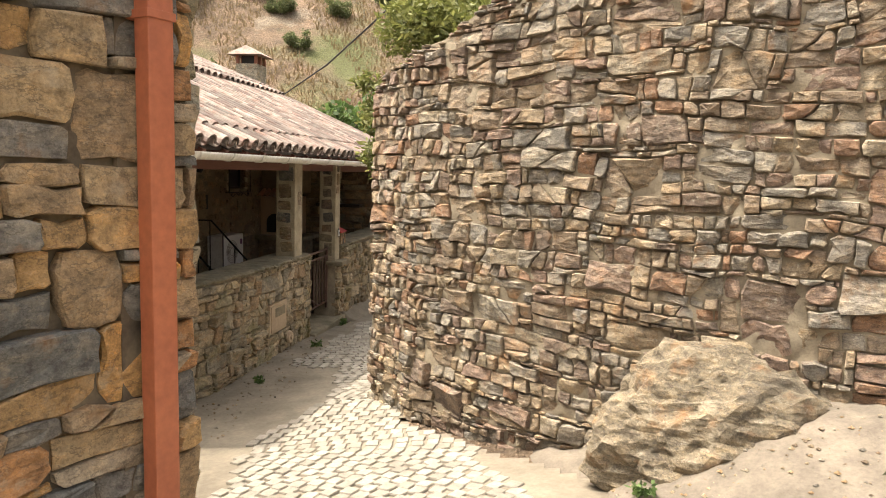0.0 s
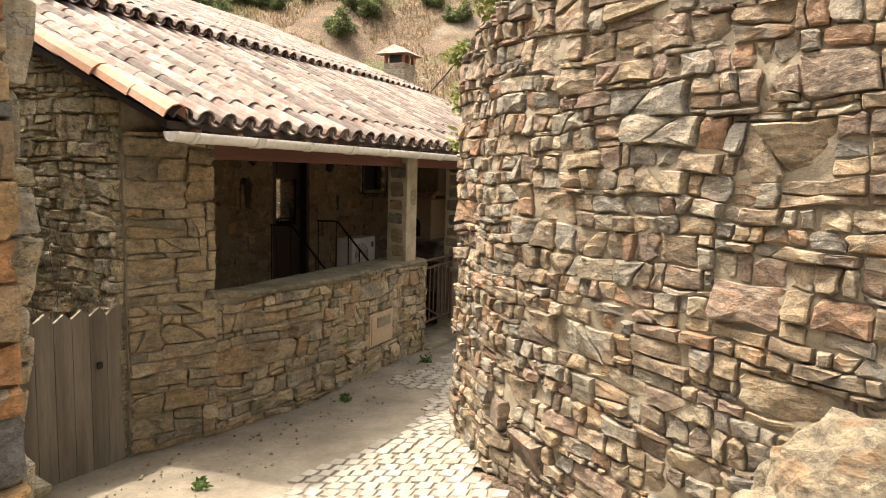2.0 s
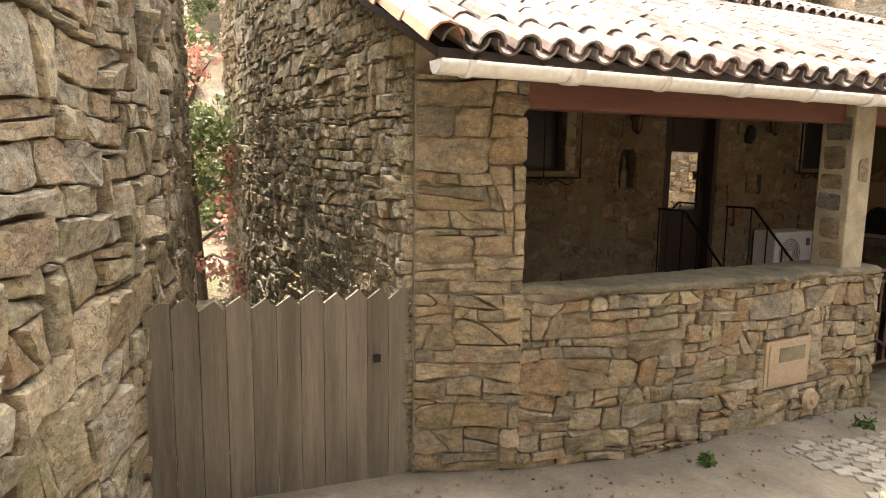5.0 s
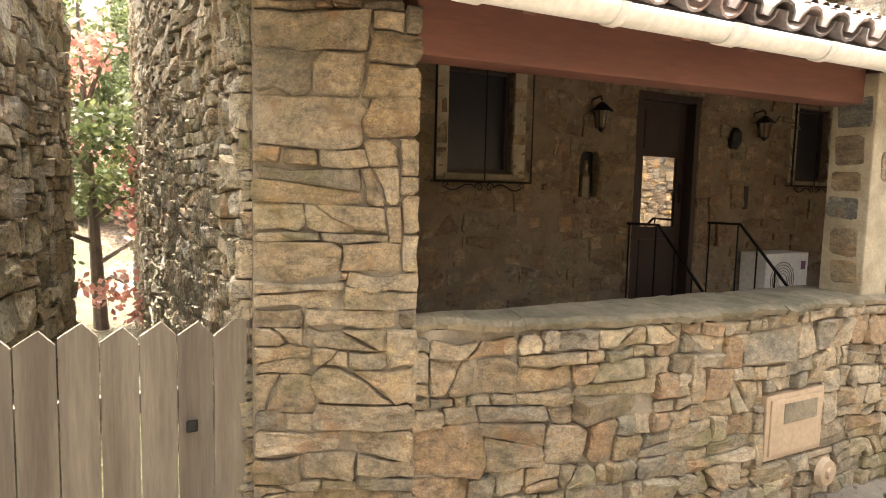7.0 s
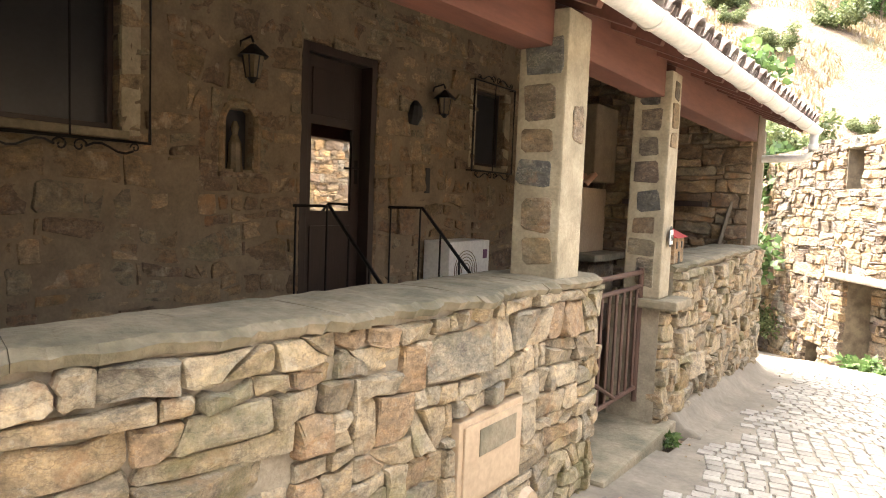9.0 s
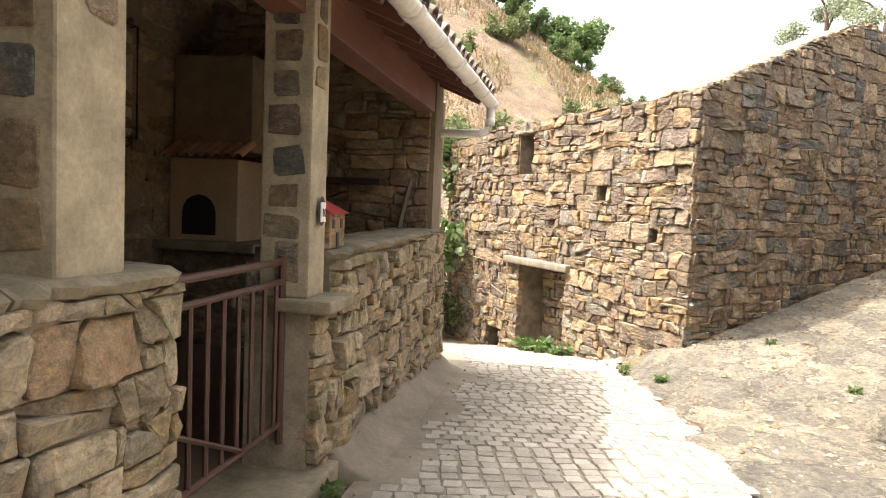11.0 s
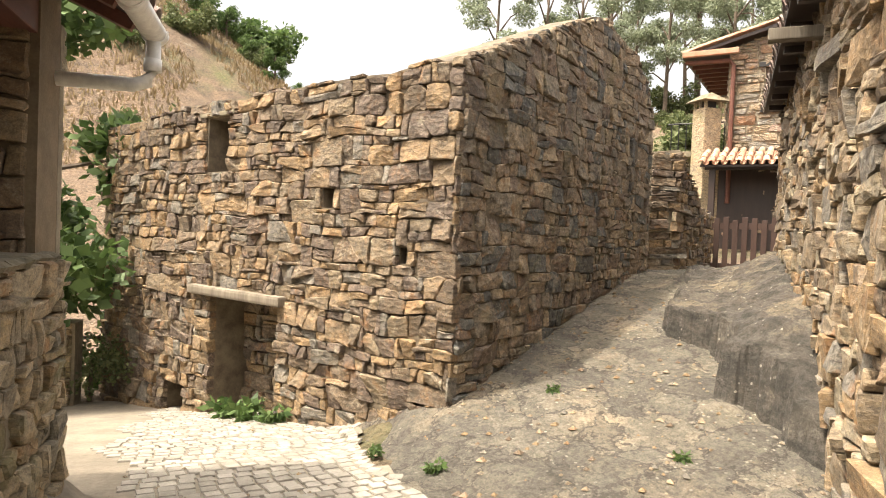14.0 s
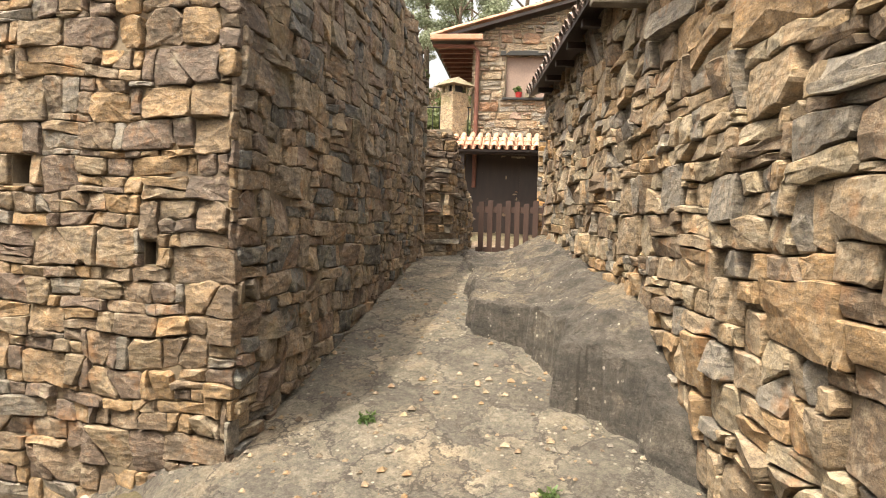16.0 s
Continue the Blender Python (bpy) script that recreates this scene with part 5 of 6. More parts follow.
def grilled_window(name, y0, y1, z0, z1, gy0, gy1, gz0, gz1, bars):
    w = empty(name, "dark shuttered window behind a black wrought-iron grille", "window", "", "structure")
    part("shutter", cube(WX - 0.14, WX - 0.10, y0 + 0.03, y1 - 0.03, z0 + 0.03, z1 - 0.03), M_SHUTTER, w)
    for a, b, c, d2 in ((y0, y0 + 0.035, z0, z1), (y1 - 0.035, y1, z0, z1), (y0 + 0.035, y1 - 0.035, z0, z0 + 0.035), (y0 + 0.035, y1 - 0.035, z1 - 0.035, z1)):
        part("window_frame", cube(WX - 0.16, WX - 0.06, a, b, c, d2), M_DARK_WOOD, w)
    part("window_sill", cube(WX - 0.1, WX + 0.05, y0 - 0.04, y1 + 0.04, z0 - 0.05, z0 - 0.005, 0.006), M_SLAB, w)
    for a, b in ((y0 - 0.12, y0 - 0.003), (y1 + 0.003, y1 + 0.12)):
        part("jamb_stone", cube(WX + 0.002, WX + 0.026, a, b, z0 - 0.03, z1 + 0.02, 0.008), M_COLUMN, w, "pale dressed jamb stone")
    x = WX + 0.09
    grille = part("grille", tube([(x, gy0, gz0), (x, gy1, gz0), (x, gy1, gz1), (x, gy0, gz1), (x, gy0, gz0)], 0.012, 6), M_IRON, w)
    for k in range(bars):
        y = gy0 + (gy1 - gy0) * (k + 1) / (bars + 1)
        part("bar", tube([(x, y, gz0), (x, y, gz1)], 0.006, 5), M_IRON, grille)
    mid = (gy0 + gy1) / 2
    for z, sg in ((gz0 - 0.045, 1), (gz1 + 0.045, -1)):
        for sy in (-1, 1):
            part("scroll", tube(curl(mid + sy * 0.05, z, 0.042, sy), 0.006, 5), M_IRON, grille)
            part("scroll", tube(curl(mid + sy * (gy1 - gy0) * 0.40, z + 0.012 * sg, 0.03, -sy), 0.005, 5), M_IRON, grille)
            part("scroll", tube([(x, mid + sy * (0.08 + (gy1 - gy0) * 0.3 * k / 6), z + 0.025 * math.sin(k)) for k in range(7)], 0.007, 5), M_IRON, grille)
    for y, z in ((gy0, gz0), (gy1, gz0), (gy0, gz1), (gy1, gz1)):
        part("stay", tube([(WX - 0.01, y, z), (x, y, z)], 0.006, 5), M_IRON, grille)


grilled_window("window_1", 6.62, 7.24, 1.08, 1.92, 6.47, 7.38, 1.01, 1.99, 1)
grilled_window("window_2", 11.02, 11.60, 1.12, 1.92, 10.87, 11.69, 1.06, 1.98, 1)


def wall_lantern(y, z):
    l = empty("wall_lantern", "black iron lantern on a scrolled wall bracket", "lantern", "porch lanterns")
    x = WX + 0.16
    part("bracket", tube([(WX, y, z + 0.08), (WX + 0.03, y, z + 0.2), (x - 0.02, y, z + 0.22), (x, y, z + 0.18)], 0.009, 6), M_IRON, l)
    part("back_plate", cube(WX, WX + 0.015, y - 0.025, y + 0.025, z, z + 0.24, 0.004), M_IRON, l)
    bm = bmesh.new()
    bmesh.ops.create_cone(bm, cap_ends=True, segments=6, radius1=0.11, radius2=0.02, depth=0.08, matrix=Matrix.Translation((x, y, z + 0.125)))
    part("cap", bm, M_IRON, l)
    bm = bmesh.new()
    bmesh.ops.create_cone(bm, cap_ends=True, segments=6, radius1=0.05, radius2=0.08, depth=0.15, matrix=Matrix.Translation((x, y, z + 0.02)))
    body = part("glass", bm, M_SMOKED, l, "dusty amber glass lantern body")
    for k in range(6):
        a = (k + 0.0) * math.tau / 6
        part("rib", tube([(x + 0.042 * math.cos(a), y + 0.042 * math.sin(a), z - 0.055), (x + 0.068 * math.cos(a), y + 0.068 * math.sin(a), z + 0.09)], 0.006, 4), M_IRON, body)
    bm = bmesh.new()
    bmesh.ops.create_cone(bm, cap_ends=True, segments=6, radius1=0.012, radius2=0.045, depth=0.04, matrix=Matrix.Translation((x, y, z - 0.07)))
    part("base", bm, M_IRON, l)


wall_lantern(8.06, 1.56)
wall_lantern(10.26, 1.60)

niche = empty("niche", "arched dark wall niche framed by flat stones", "niche", "", "structure")
arch = [(7.93, 0.88), (7.93, 1.21)] + [(8.075 - 0.145 * math.cos(k * math.pi / 12), 1.21 + 0.15 * math.sin(k * math.pi / 12)) for k in range(1, 12)] + [(8.22, 1.21), (8.22, 0.88)]
part("surround", tube([(WX + 0.014, y, z) for y, z in arch], 0.026, 6), M_PORCH, niche)
part("sill", cube(WX - 0.02, WX + 0.05, 7.90, 8.25, 0.845, 0.88, 0.006), M_PORCH, niche)
for y0, y1 in ((7.76, 7.90), (8.25, 8.33)):
    part("jamb_stone", cube(WX, WX + 0.022, y0, y1, 0.86, 1.30, 0.006), M_PORCH, niche)
bm = bmesh.new()
front = [bm.verts.new((WX - 0.09, y, z)) for y, z in arch]
back = [bm.verts.new((WX - 0.12, y, z)) for y, z in arch]
bm.faces.new(front)
bm.faces.new(back[::-1])
for k in range(len(arch)):
    j = (k + 1) % len(arch)
    bm.faces.new((front[k], back[k], back[j], front[j]))
# near-black back plate: the shade of the recess is put into its colour
part("backing", bm, M_SHUTTER, niche)
bm = tube([(WX - 0.04, 8.075, z) for z in (0.88, 0.95, 1.08, 1.14, 1.19, 1.23)], [0.06, 0.05, 0.045, 0.02, 0.03, 0.012], 10)
tagged(part("statuette", bm, M_SMOKED), "small bronze-coloured statuette standing in the wall niche", "statue")

bm = tube([(WX + 0.03, 9.95, 1.42), (WX + 0.05, 9.95, 1.5), (WX + 0.06, 9.95, 1.58), (WX + 0.06, 9.95, 1.63)], [0.05, 0.075, 0.06, 0.02], 10)
tagged(part("wall_planter", bm, M_BLACK), "dark wall-hung pot beside the lantern", "planter")
tagged(part("wall_tile", cube(WX + 0.005, WX + 0.03, 10.18, 10.25, 0.80, 1.04, 0.004), M_BLACK), "narrow dark plaque on the porch wall", "plaque")

for k in range(3):
    tagged(part("stair_step", cube(WX + 0.01, WX + 0.40 + 0.28 * k, 8.55, 9.62, -0.75, -0.21 - 0.18 * k - 0.001, 0.01), M_SLAB), "stone step up to the house door", "step", "door steps")
for y in (8.56, 9.66):
    h = empty("handrail", "black wrought-iron stair handrail with balusters", "handrail", "stair handrails")
    part("rail", tube([(WX + 0.03, y, 0.66), (WX + 0.40, y, 0.67), (WX + 1.05, y, 0.02), (WX + 1.10, y, -0.04)], 0.014, 6), M_IRON, h)
    for x, zt, zb in ((0.05, 0.66, -0.21), (0.38, 0.66, -0.39), (0.6, 0.47, -0.57), (0.8, 0.27, -0.75), (1.0, 0.07, -0.75)):
        part("baluster", tube([(WX + x, y, zb), (WX + x, y, zt)], 0.009, 5), M_IRON, h)


def air_conditioner():
    a = empty("air_conditioner", "off-white outdoor air-conditioning unit on the porch wall", "air conditioner")
    part("casing", cube(-5.56, -5.26, 10.15, 10.85, -0.19, 0.36, 0.012), M_AC, a)
    bm = bmesh.new()
    for k in range(1, 6):
        bmesh.ops.create_circle(bm, segments=24, radius=0.03 * k + 0.04, matrix=Matrix.Translation((-5.252, 10.42, 0.08)) @ Matrix.Rotation(math.pi / 2, 4, "Y"))
    for k in range(1, 6):
        tube([(-5.252, 10.42 + (0.03 * k + 0.04) * math.cos(q * math.tau / 24), 0.08 + (0.03 * k + 0.04) * math.sin(q * math.tau / 24)) for q in range(25)], 0.004, 4, bm)
    part("fan_guard", bm, M_SLAB, a, "grey ring fan guard")
    part("emblem", cube(-5.262, -5.256, 10.73, 10.80, 0.18, 0.27, 0.001), M_LOGO, a, "small violet emblem")
    for z in (-0.36,):
        for y in (10.25, 10.75):
            part("foot", cube(-5.58, -5.24, y - 0.02, y + 0.02, -0.75, -0.19, 0.003), M_IRON, a)


air_conditioner()


def oven():
    o = empty("brick_oven", "outdoor brick barbecue oven with tiled hood", "oven")
    part("base", cube(-5.58, -4.75, 12.15, 12.95, -0.75, 0.12, 0.01), M_CARVED, o)
    part("counter", cube(-5.6, -4.62, 12.02, 12.98, 0.12, 0.20, 0.01), M_SLAB, o)
    part("chamber", cube(-5.58, -4.9, 12.25, 12.95, 0.20, 0.95, 0.01), M_BOX, o)
    # flat black arch on the solid chamber, painted for the shaded opening
    bm = bmesh.new()
    pts = [(0, 0.25)] + [(0.17 - 0.17 * math.cos(k * math.pi / 8), 0.45 + 0.17 * math.sin(k * math.pi / 8)) for k in range(9)] + [(0.34, 0.25)]
    bm.faces.new([bm.verts.new((-5.45 + u, 12.244, z)) for u, z in pts])
    part("mouth", bm, M_BLACK, o)
    part("hood", cube(-5.58, -4.8, 12.3, 12.95, 1.02, 1.9, 0.02), M_POINTING, o)
    shape = tile_shape(0.05, 0.045, 0.3)
    for k in range(8):
        me = bpy.data.meshes.new("hood_tile")
        me.from_pydata(shape[0], [], shape[1])
        me.materials.append(M_NEW_TILE)
        ob = new("hood_tile", me)
        ob.parent = o
        ob.matrix_basis = Matrix.Translation((-5.52 + 0.1 * k, 12.08, 0.96)) @ Matrix.Rotation(math.pi / 2, 4, "Z") @ Matrix.Rotation(-0.45, 4, "Y")


oven()
tagged(part("plank", tube([(-3.75, 12.75, -0.7), (-3.45, 12.95, 0.85)], 0.025, 5), M_FENCE), "weathered pole leaning on the porch end wall", "pole")
tagged(part("wall_shelf", cube(-4.6, -3.7, 12.7, 12.94, 0.78, 0.84, 0.004), M_DARK_WOOD), "dark wooden shelf on the porch end wall", "shelf")
tagged(part("bucket", tube([(-4.35, 12.8, 0.84), (-4.35, 12.8, 1.06)], [0.09, 0.12], 14), M_COLUMN), "pale plastic bucket on the shelf", "bucket")

# small model house on the parapet, and the house number
mh = empty("model_house", "miniature stone house with a red roof on the parapet", "ornament")
MH = Matrix.Translation((-3.31, 10.14, 0.352)) @ Matrix.Rotation(radians(4), 4, "Z") @ Matrix.Scale(1.22, 4)
part("body", cube(-0.09, 0.09, -0.125, 0.125, 0, 0.16, 0.004, MH), M_CARVED, mh)
bm = bmesh.new()
vs = [bm.verts.new(MH @ Vector(p)) for p in ((-0.11, -0.145, 0.155), (0.11, -0.145, 0.155), (0.11, 0.145, 0.155), (-0.11, 0.145, 0.155), (-0.02, -0.10, 0.225), (-0.02, 0.10, 0.225))]
for q in ((0, 1, 4), (1, 2, 5, 4), (2, 3, 5), (3, 0, 4, 5), (3, 2, 1, 0)):
    bm.faces.new([vs[i] for i in q])
part("roof", bm, M_RED, mh, "red painted roof")
part("door", cube(0.088, 0.094, -0.02, 0.02, 0, 0.07, 0.001, MH), M_BLACK, mh)
for y in (-0.07, 0.06):
    part("window", cube(0.088, 0.094, y - 0.015, y + 0.015, 0.09, 0.13, 0.001, MH), M_BLACK, mh)
part("chimney", cube(-0.05, -0.01, 0.05, 0.09, 0.19, 0.26, 0.003, MH), M_CARVED, mh)
plate = empty("house_number", "white oval enamel house number plate reading 10", "sign")
bm = bmesh.new()
bmesh.ops.create_circle(bm, cap_ends=True, segments=28, radius=1.0, matrix=Matrix.Translation((-3.18, 9.85, 0.555)) @ Matrix.Rotation(math.pi / 2, 4, "Y") @ Matrix.Diagonal((0.075, 0.048, 1, 1)))
part("rim", bm, M_BLACK, plate)
bm = cube(-3.184, -3.174, 9.828, 9.892, 0.50, 0.60, 0.002)
part("face", bm, M_AC, plate)
txt = bpy.data.curves.new("digits", "FONT")
txt.body, txt.size, txt.align_x, txt.extrude = "10", 0.06, "CENTER", 0.001
txt.materials.append(M_BLACK)
ob = new("digits", txt)
ob.parent = plate
ob.matrix_basis = Matrix.Translation((-3.171, 9.86, 0.527)) @ Matrix.Rotation(math.pi / 2, 4, "Z") @ Matrix.Rotation(math.pi / 2, 4, "X")


def chimney(name, x, y, z0, z1, w, label, cap=None, posts=None):
    c = empty(name, label, "chimney")
    part("shaft", cube(x - w / 2, x + w / 2, y - w / 2, y + w / 2, z0, z1 - 0.42, 0.02), M_MOSSY, c)
    for sx in (-1, 1):
        for sy in (-1, 0, 1):
            part("post", cube(x + sx * w * 0.42 - 0.03, x + sx * w * 0.42 + 0.03, y + sy * w * 0.42 - 0.03, y + sy * w * 0.42 + 0.03, z1 - 0.42, z1 - 0.24, 0.004), posts or M_BRICK, c)
    part("flue", cube(x - w * 0.3, x + w * 0.3, y - w * 0.3, y + w * 0.3, z1 - 0.42, z1 - 0.24, 0), M_BLACK, c)
    bm = bmesh.new()
    k = w * 0.78
    vs = [bm.verts.new(p) for p in ((x - k, y - k, z1 - 0.24), (x + k, y - k, z1 - 0.24), (x + k, y + k, z1 - 0.24), (x - k, y + k, z1 - 0.24), (x - k * 0.1, y - k * 0.5, z1 - 0.02), (x - k * 0.1, y + k * 0.5, z1 - 0.02))]
    for q in ((0, 1, 4), (1, 2, 5, 4), (2, 3, 5), (3, 0, 4, 5), (3, 2, 1, 0)):
        bm.faces.new([vs[i] for i in q])
    part("cap", bm, cap or M_TILE, c, "slab cap")


chimney("chimney", -6.65, 14.1, 1.5, 4.18, 0.5, "square stone chimney with a tiled cap")

# ---- barn details ----
bdir = math.atan2(-BL.y, -BL.x)


def on_barn(s, out, z):
    nrm = Vector((BL.y * -1, BL.x))
    p = BC + BL * s + nrm * out
    return Vector((p.x, p.y, z))


BM = Matrix.Translation((BC.x, BC.y, 0)) @ Matrix.Rotation(math.atan2(BL.y, BL.x), 4, "Z")
tagged(part("lintel", cube(2.15, 3.9, -0.35, 0.12, -0.26, -0.15, 0.03, BM), M_FENCE), "weathered grey timber lintel over the barn doorway", "lintel")
stone_wall("wall_barn_blocking", "stone blocking inside the barn doorway", [BC + BL * 3.7 - Vector((-0.82, -0.57)) * 0.5, BC + BL * 2.2 - Vector((-0.82, -0.57)) * 0.5], -2.0, -0.1, M_BARN, M_EARTH_JOINT, 0.2, COURSED, depth=0.06, seed=33, limit=40)
tagged(part("window_lintel", cube(3.15, 3.85, -0.3, 0.045, 1.785, 1.84, 0.015, BM), M_SLAB), "thin slate lintel over the barn window", "lintel")

# ---- alley roof, gate and far house ----
AP, AN = Vector((0.46, 11.29)), Vector((-0.769, 0.639))
e0, e1 = AP + ALLEY * 7.7 + AN * 0.30, AP - ALLEY * 1.0 + AN * 0.30
b0, b1 = e0 - AN * 2.2, e1 - AN * 2.2
alley_roof = deck("roof_alley", [(e0.x, e0.y, 2.58), (b0.x, b0.y, 3.45), (b1.x, b1.y, 3.45), (e1.x, e1.y, 2.58)], 0.05, M_DARK_WOOD, "old terracotta tile eave over the alley wall")
tiled_roof(alley_roof, M_TILE, (e0.x, e0.y, 2.56), (*-ALLEY, 0), (*-AN, 0), 42, 5, seed=9, limit=120, slope=0.4)
am = Matrix.Translation((AP.x, AP.y, 0)) @ Matrix.Rotation(math.atan2(ALLEY.y, ALLEY.x), 4, "Z")
tagged(part("roof_beam", cube(2.6, 2.72, -0.3, 0.45, 2.22, 2.32, 0.012, am), M_FENCE), "weathered grey beam end jutting from the alley wall", "beam")
for k in range(10):
    part("rafter", cube(0.2 + 0.75 * k, 0.28 + 0.75 * k, -0.3, 0.26, 2.46, 2.53, 0.006, am), M_DARK_WOOD, alley_roof)

ag = empty("wooden_gate", "dark brown wooden picket gate at the alley end", "gate")
GA, GB = Vector((5.38, 18.74)), Vector((6.0, 17.62))
gd = (GB - GA).normalized()
gm2 = Matrix.Translation((GA.x, GA.y, 0)) @ Matrix.Rotation(math.atan2(gd.y, gd.x), 4, "Z")
gl = (GB - GA).length
for z in (0.14, 0.82):
    part("rail", cube(0, gl, 0.0, 0.03, z, z + 0.1, 0.004, gm2), M_GATE_WOOD, ag)
for k in range(8):
    u = 0.05 + k * (gl - 0.12) / 7.5
    part("picket", cube(u, u + 0.09, -0.022, -0.001, 0.02, 1.0 + 0.03 * math.sin(k * 2.3), 0.004, gm2), M_GATE_WOOD, ag)
part("post", cube(gl, gl + 0.06, -0.04, 0.04, -0.1, 1.12, 0.004, gm2), M_IRON, ag)

HA, HD = Vector((9.38, 23.47)), Vector((0.69, -0.724)).normalized()
HN = Vector((HD.y, -HD.x))
stone_wall("wall_far_house", "pale and ochre stone wall of the far house", [HA, HA + HD * 4.6], 0.0, lambda s: 5.55 + 0.27 * s, M_RUIN, M_MORTAR, 0.4, FLAT + LARGE[:1], holes=[(0.85, 2.10, 3.94, 5.02)], depth=0.03, gap=0.04, wild=1.0, seed=41, limit=260)
hm = Matrix.Translation((HA.x, HA.y, 0)) @ Matrix.Rotation(math.atan2(HD.y, HD.x), 4, "Z")
fw = empty("window_3", "closed brown roller blind window with dark slate lintel", "window", "", "structure")
part("blind", cube(0.86, 2.09, 0.10, 0.14, 3.95, 5.01, 0, hm), M_BLIND, fw)
part("lintel", cube(0.70, 2.25, -0.06, 0.12, 5.02, 5.14, 0.01, hm), M_BLACK, fw, "dark slate lintel")
part("window_sill", cube(0.78, 2.18, -0.10, 0.12, 3.88, 3.94, 0.008, hm), M_BLACK, fw)
pot = empty("flower_pot", "red flower pot with a small green plant on the sill", "flower pot")
pp = hm @ Vector((1.20, -0.01, 3.94))
part("pot", tube([pp, pp + Vector((0, 0, 0.14))], [0.07, 0.09], 12), M_RED, pot)
bp = hm @ Vector((1.5, -0.01, 3.94))
tagged(part("bust", tube([bp, bp + Vector((0, 0, 0.12)), bp + Vector((0, 0, 0.2)), bp + Vector((0, 0, 0.25)), bp + Vector((0, 0, 0.33)), bp + Vector((0, 0, 0.38))], [0.14, 0.13, 0.05, 0.07, 0.075, 0.03], 12), M_SLAB), "grey stone bust ornament on the window sill", "statue")
stone_wall("wall_far_house_side", "side wall of the far house", [HA - HN * 5.0, HA], 0.0, 5.5, M_RUIN, M_MORTAR, 0.4, FLAT, depth=0.02, gap=0.04, seed=42, limit=0)


def slab_roof(name, pts, thick, label):
    return deck(name, pts, thick, M_DARK_WOOD, label)


def hp(u, v, z):
    p = hm @ Vector((u, v, 0))
    return (p.x, p.y, z)


fr = slab_roof("roof_far_house", [hp(-1.1, -0.25, 5.42), hp(4.9, -0.25, 7.04), hp(4.9, 5.2, 7.04), hp(-1.1, 5.2, 5.42)], 0.08, "orange tile roof of the far house")
fo = Vector(hp(-1.1, -0.22, 5.44))
up2 = (hm.to_3x3() @ Vector((1, 0, 0)))
tiled_roof(fr, M_NEW_TILE, fo, hm.to_3x3() @ Vector((0, 1, 0)), up2, 20, 15, seed=12, limit=40, slope=0.27)
part("verge", cube(-1.1, 0.25, -0.34, -0.20, 5.36, 5.50, 0.02, Matrix.Translation((0, 0, 0)) @ hm), M_NEW_TILE, fr)
for k in range(9):
    part("rafter", cube(-1.0, 0.1, 0.05 + 0.5 * k, 0.13 + 0.5 * k, 5.24, 5.34, 0.004, hm), M_BEAM, fr)
fp = empty("downpipe", "brown downpipe on the far house corner", "downpipe")
part("pipe", tube([hp(-1.05, -0.12, 5.26), hp(0.02, -0.12, 5.22), hp(0.12, -0.12, 5.1), hp(0.12, -0.12, 1.6)], 0.055, 8), M_BEAM, fp)

hut = empty("porch_hut", "lean-to porch with orange tile roof on the far house", "lean-to")
# near-black sheet over the house wall, painting the shade under the lean-to
part("shade_sheet", cube(-0.3, 2.6, -0.06, -0.03, 0.1, 2.95, 0, hm), M_DARK_WOOD, hut)
for u in (-0.2, 2.35):
    part("post", cube(u, u + 0.14, -1.05, -0.91, 0.0, 2.45, 0.006, hm), M_DARK_WOOD, hut)
part("eave_beam", cube(-0.3, 2.6, -1.08, -0.95, 2.36, 2.47, 0.006, hm), M_DARK_WOOD, hut)
part("door", cube(1.3, 2.1, -0.09, -0.061, 0.15, 2.2, 0.004, hm), M_DARK_WOOD, hut)
hr = slab_roof("roof_lean_to", [hp(-0.4, -1.2, 2.46), hp(2.75, -1.2, 2.46), hp(2.75, -0.06, 2.92), hp(-0.4, -0.06, 2.92)], 0.05, "small orange barrel-tile lean-to roof")
tiled_roof(hr, M_NEW_TILE, Vector(hp(-0.35, -1.24, 2.47)), up2, hm.to_3x3() @ Vector((0, 1, 0)), 15, 3, seed=13, limit=60, slope=0.40)
chimney("chimney", 9.0, 23.75, 0.0, 4.45, 0.5, "stone chimney with a slab cap beside the far house", M_SLAB, M_MOSSY)
rail = empty("balcony_rail", "dark iron balcony railing beside the far house", "railing")
for k in range(8):
    part("bar", tube([hp(-1.6 + 0.2 * k, 1.2, 3.1), hp(-1.6 + 0.2 * k, 1.2, 3.9)], 0.015, 5), M_IRON, rail)
part("rail", tube([hp(-1.7, 1.2, 3.9), hp(0, 1.2, 3.9)], 0.02, 6), M_IRON, rail)
part("floor_slab", cube(-1.8, 0, 1.0, 4, 2.95, 3.1, 0.01, hm), M_SLAB, rail)

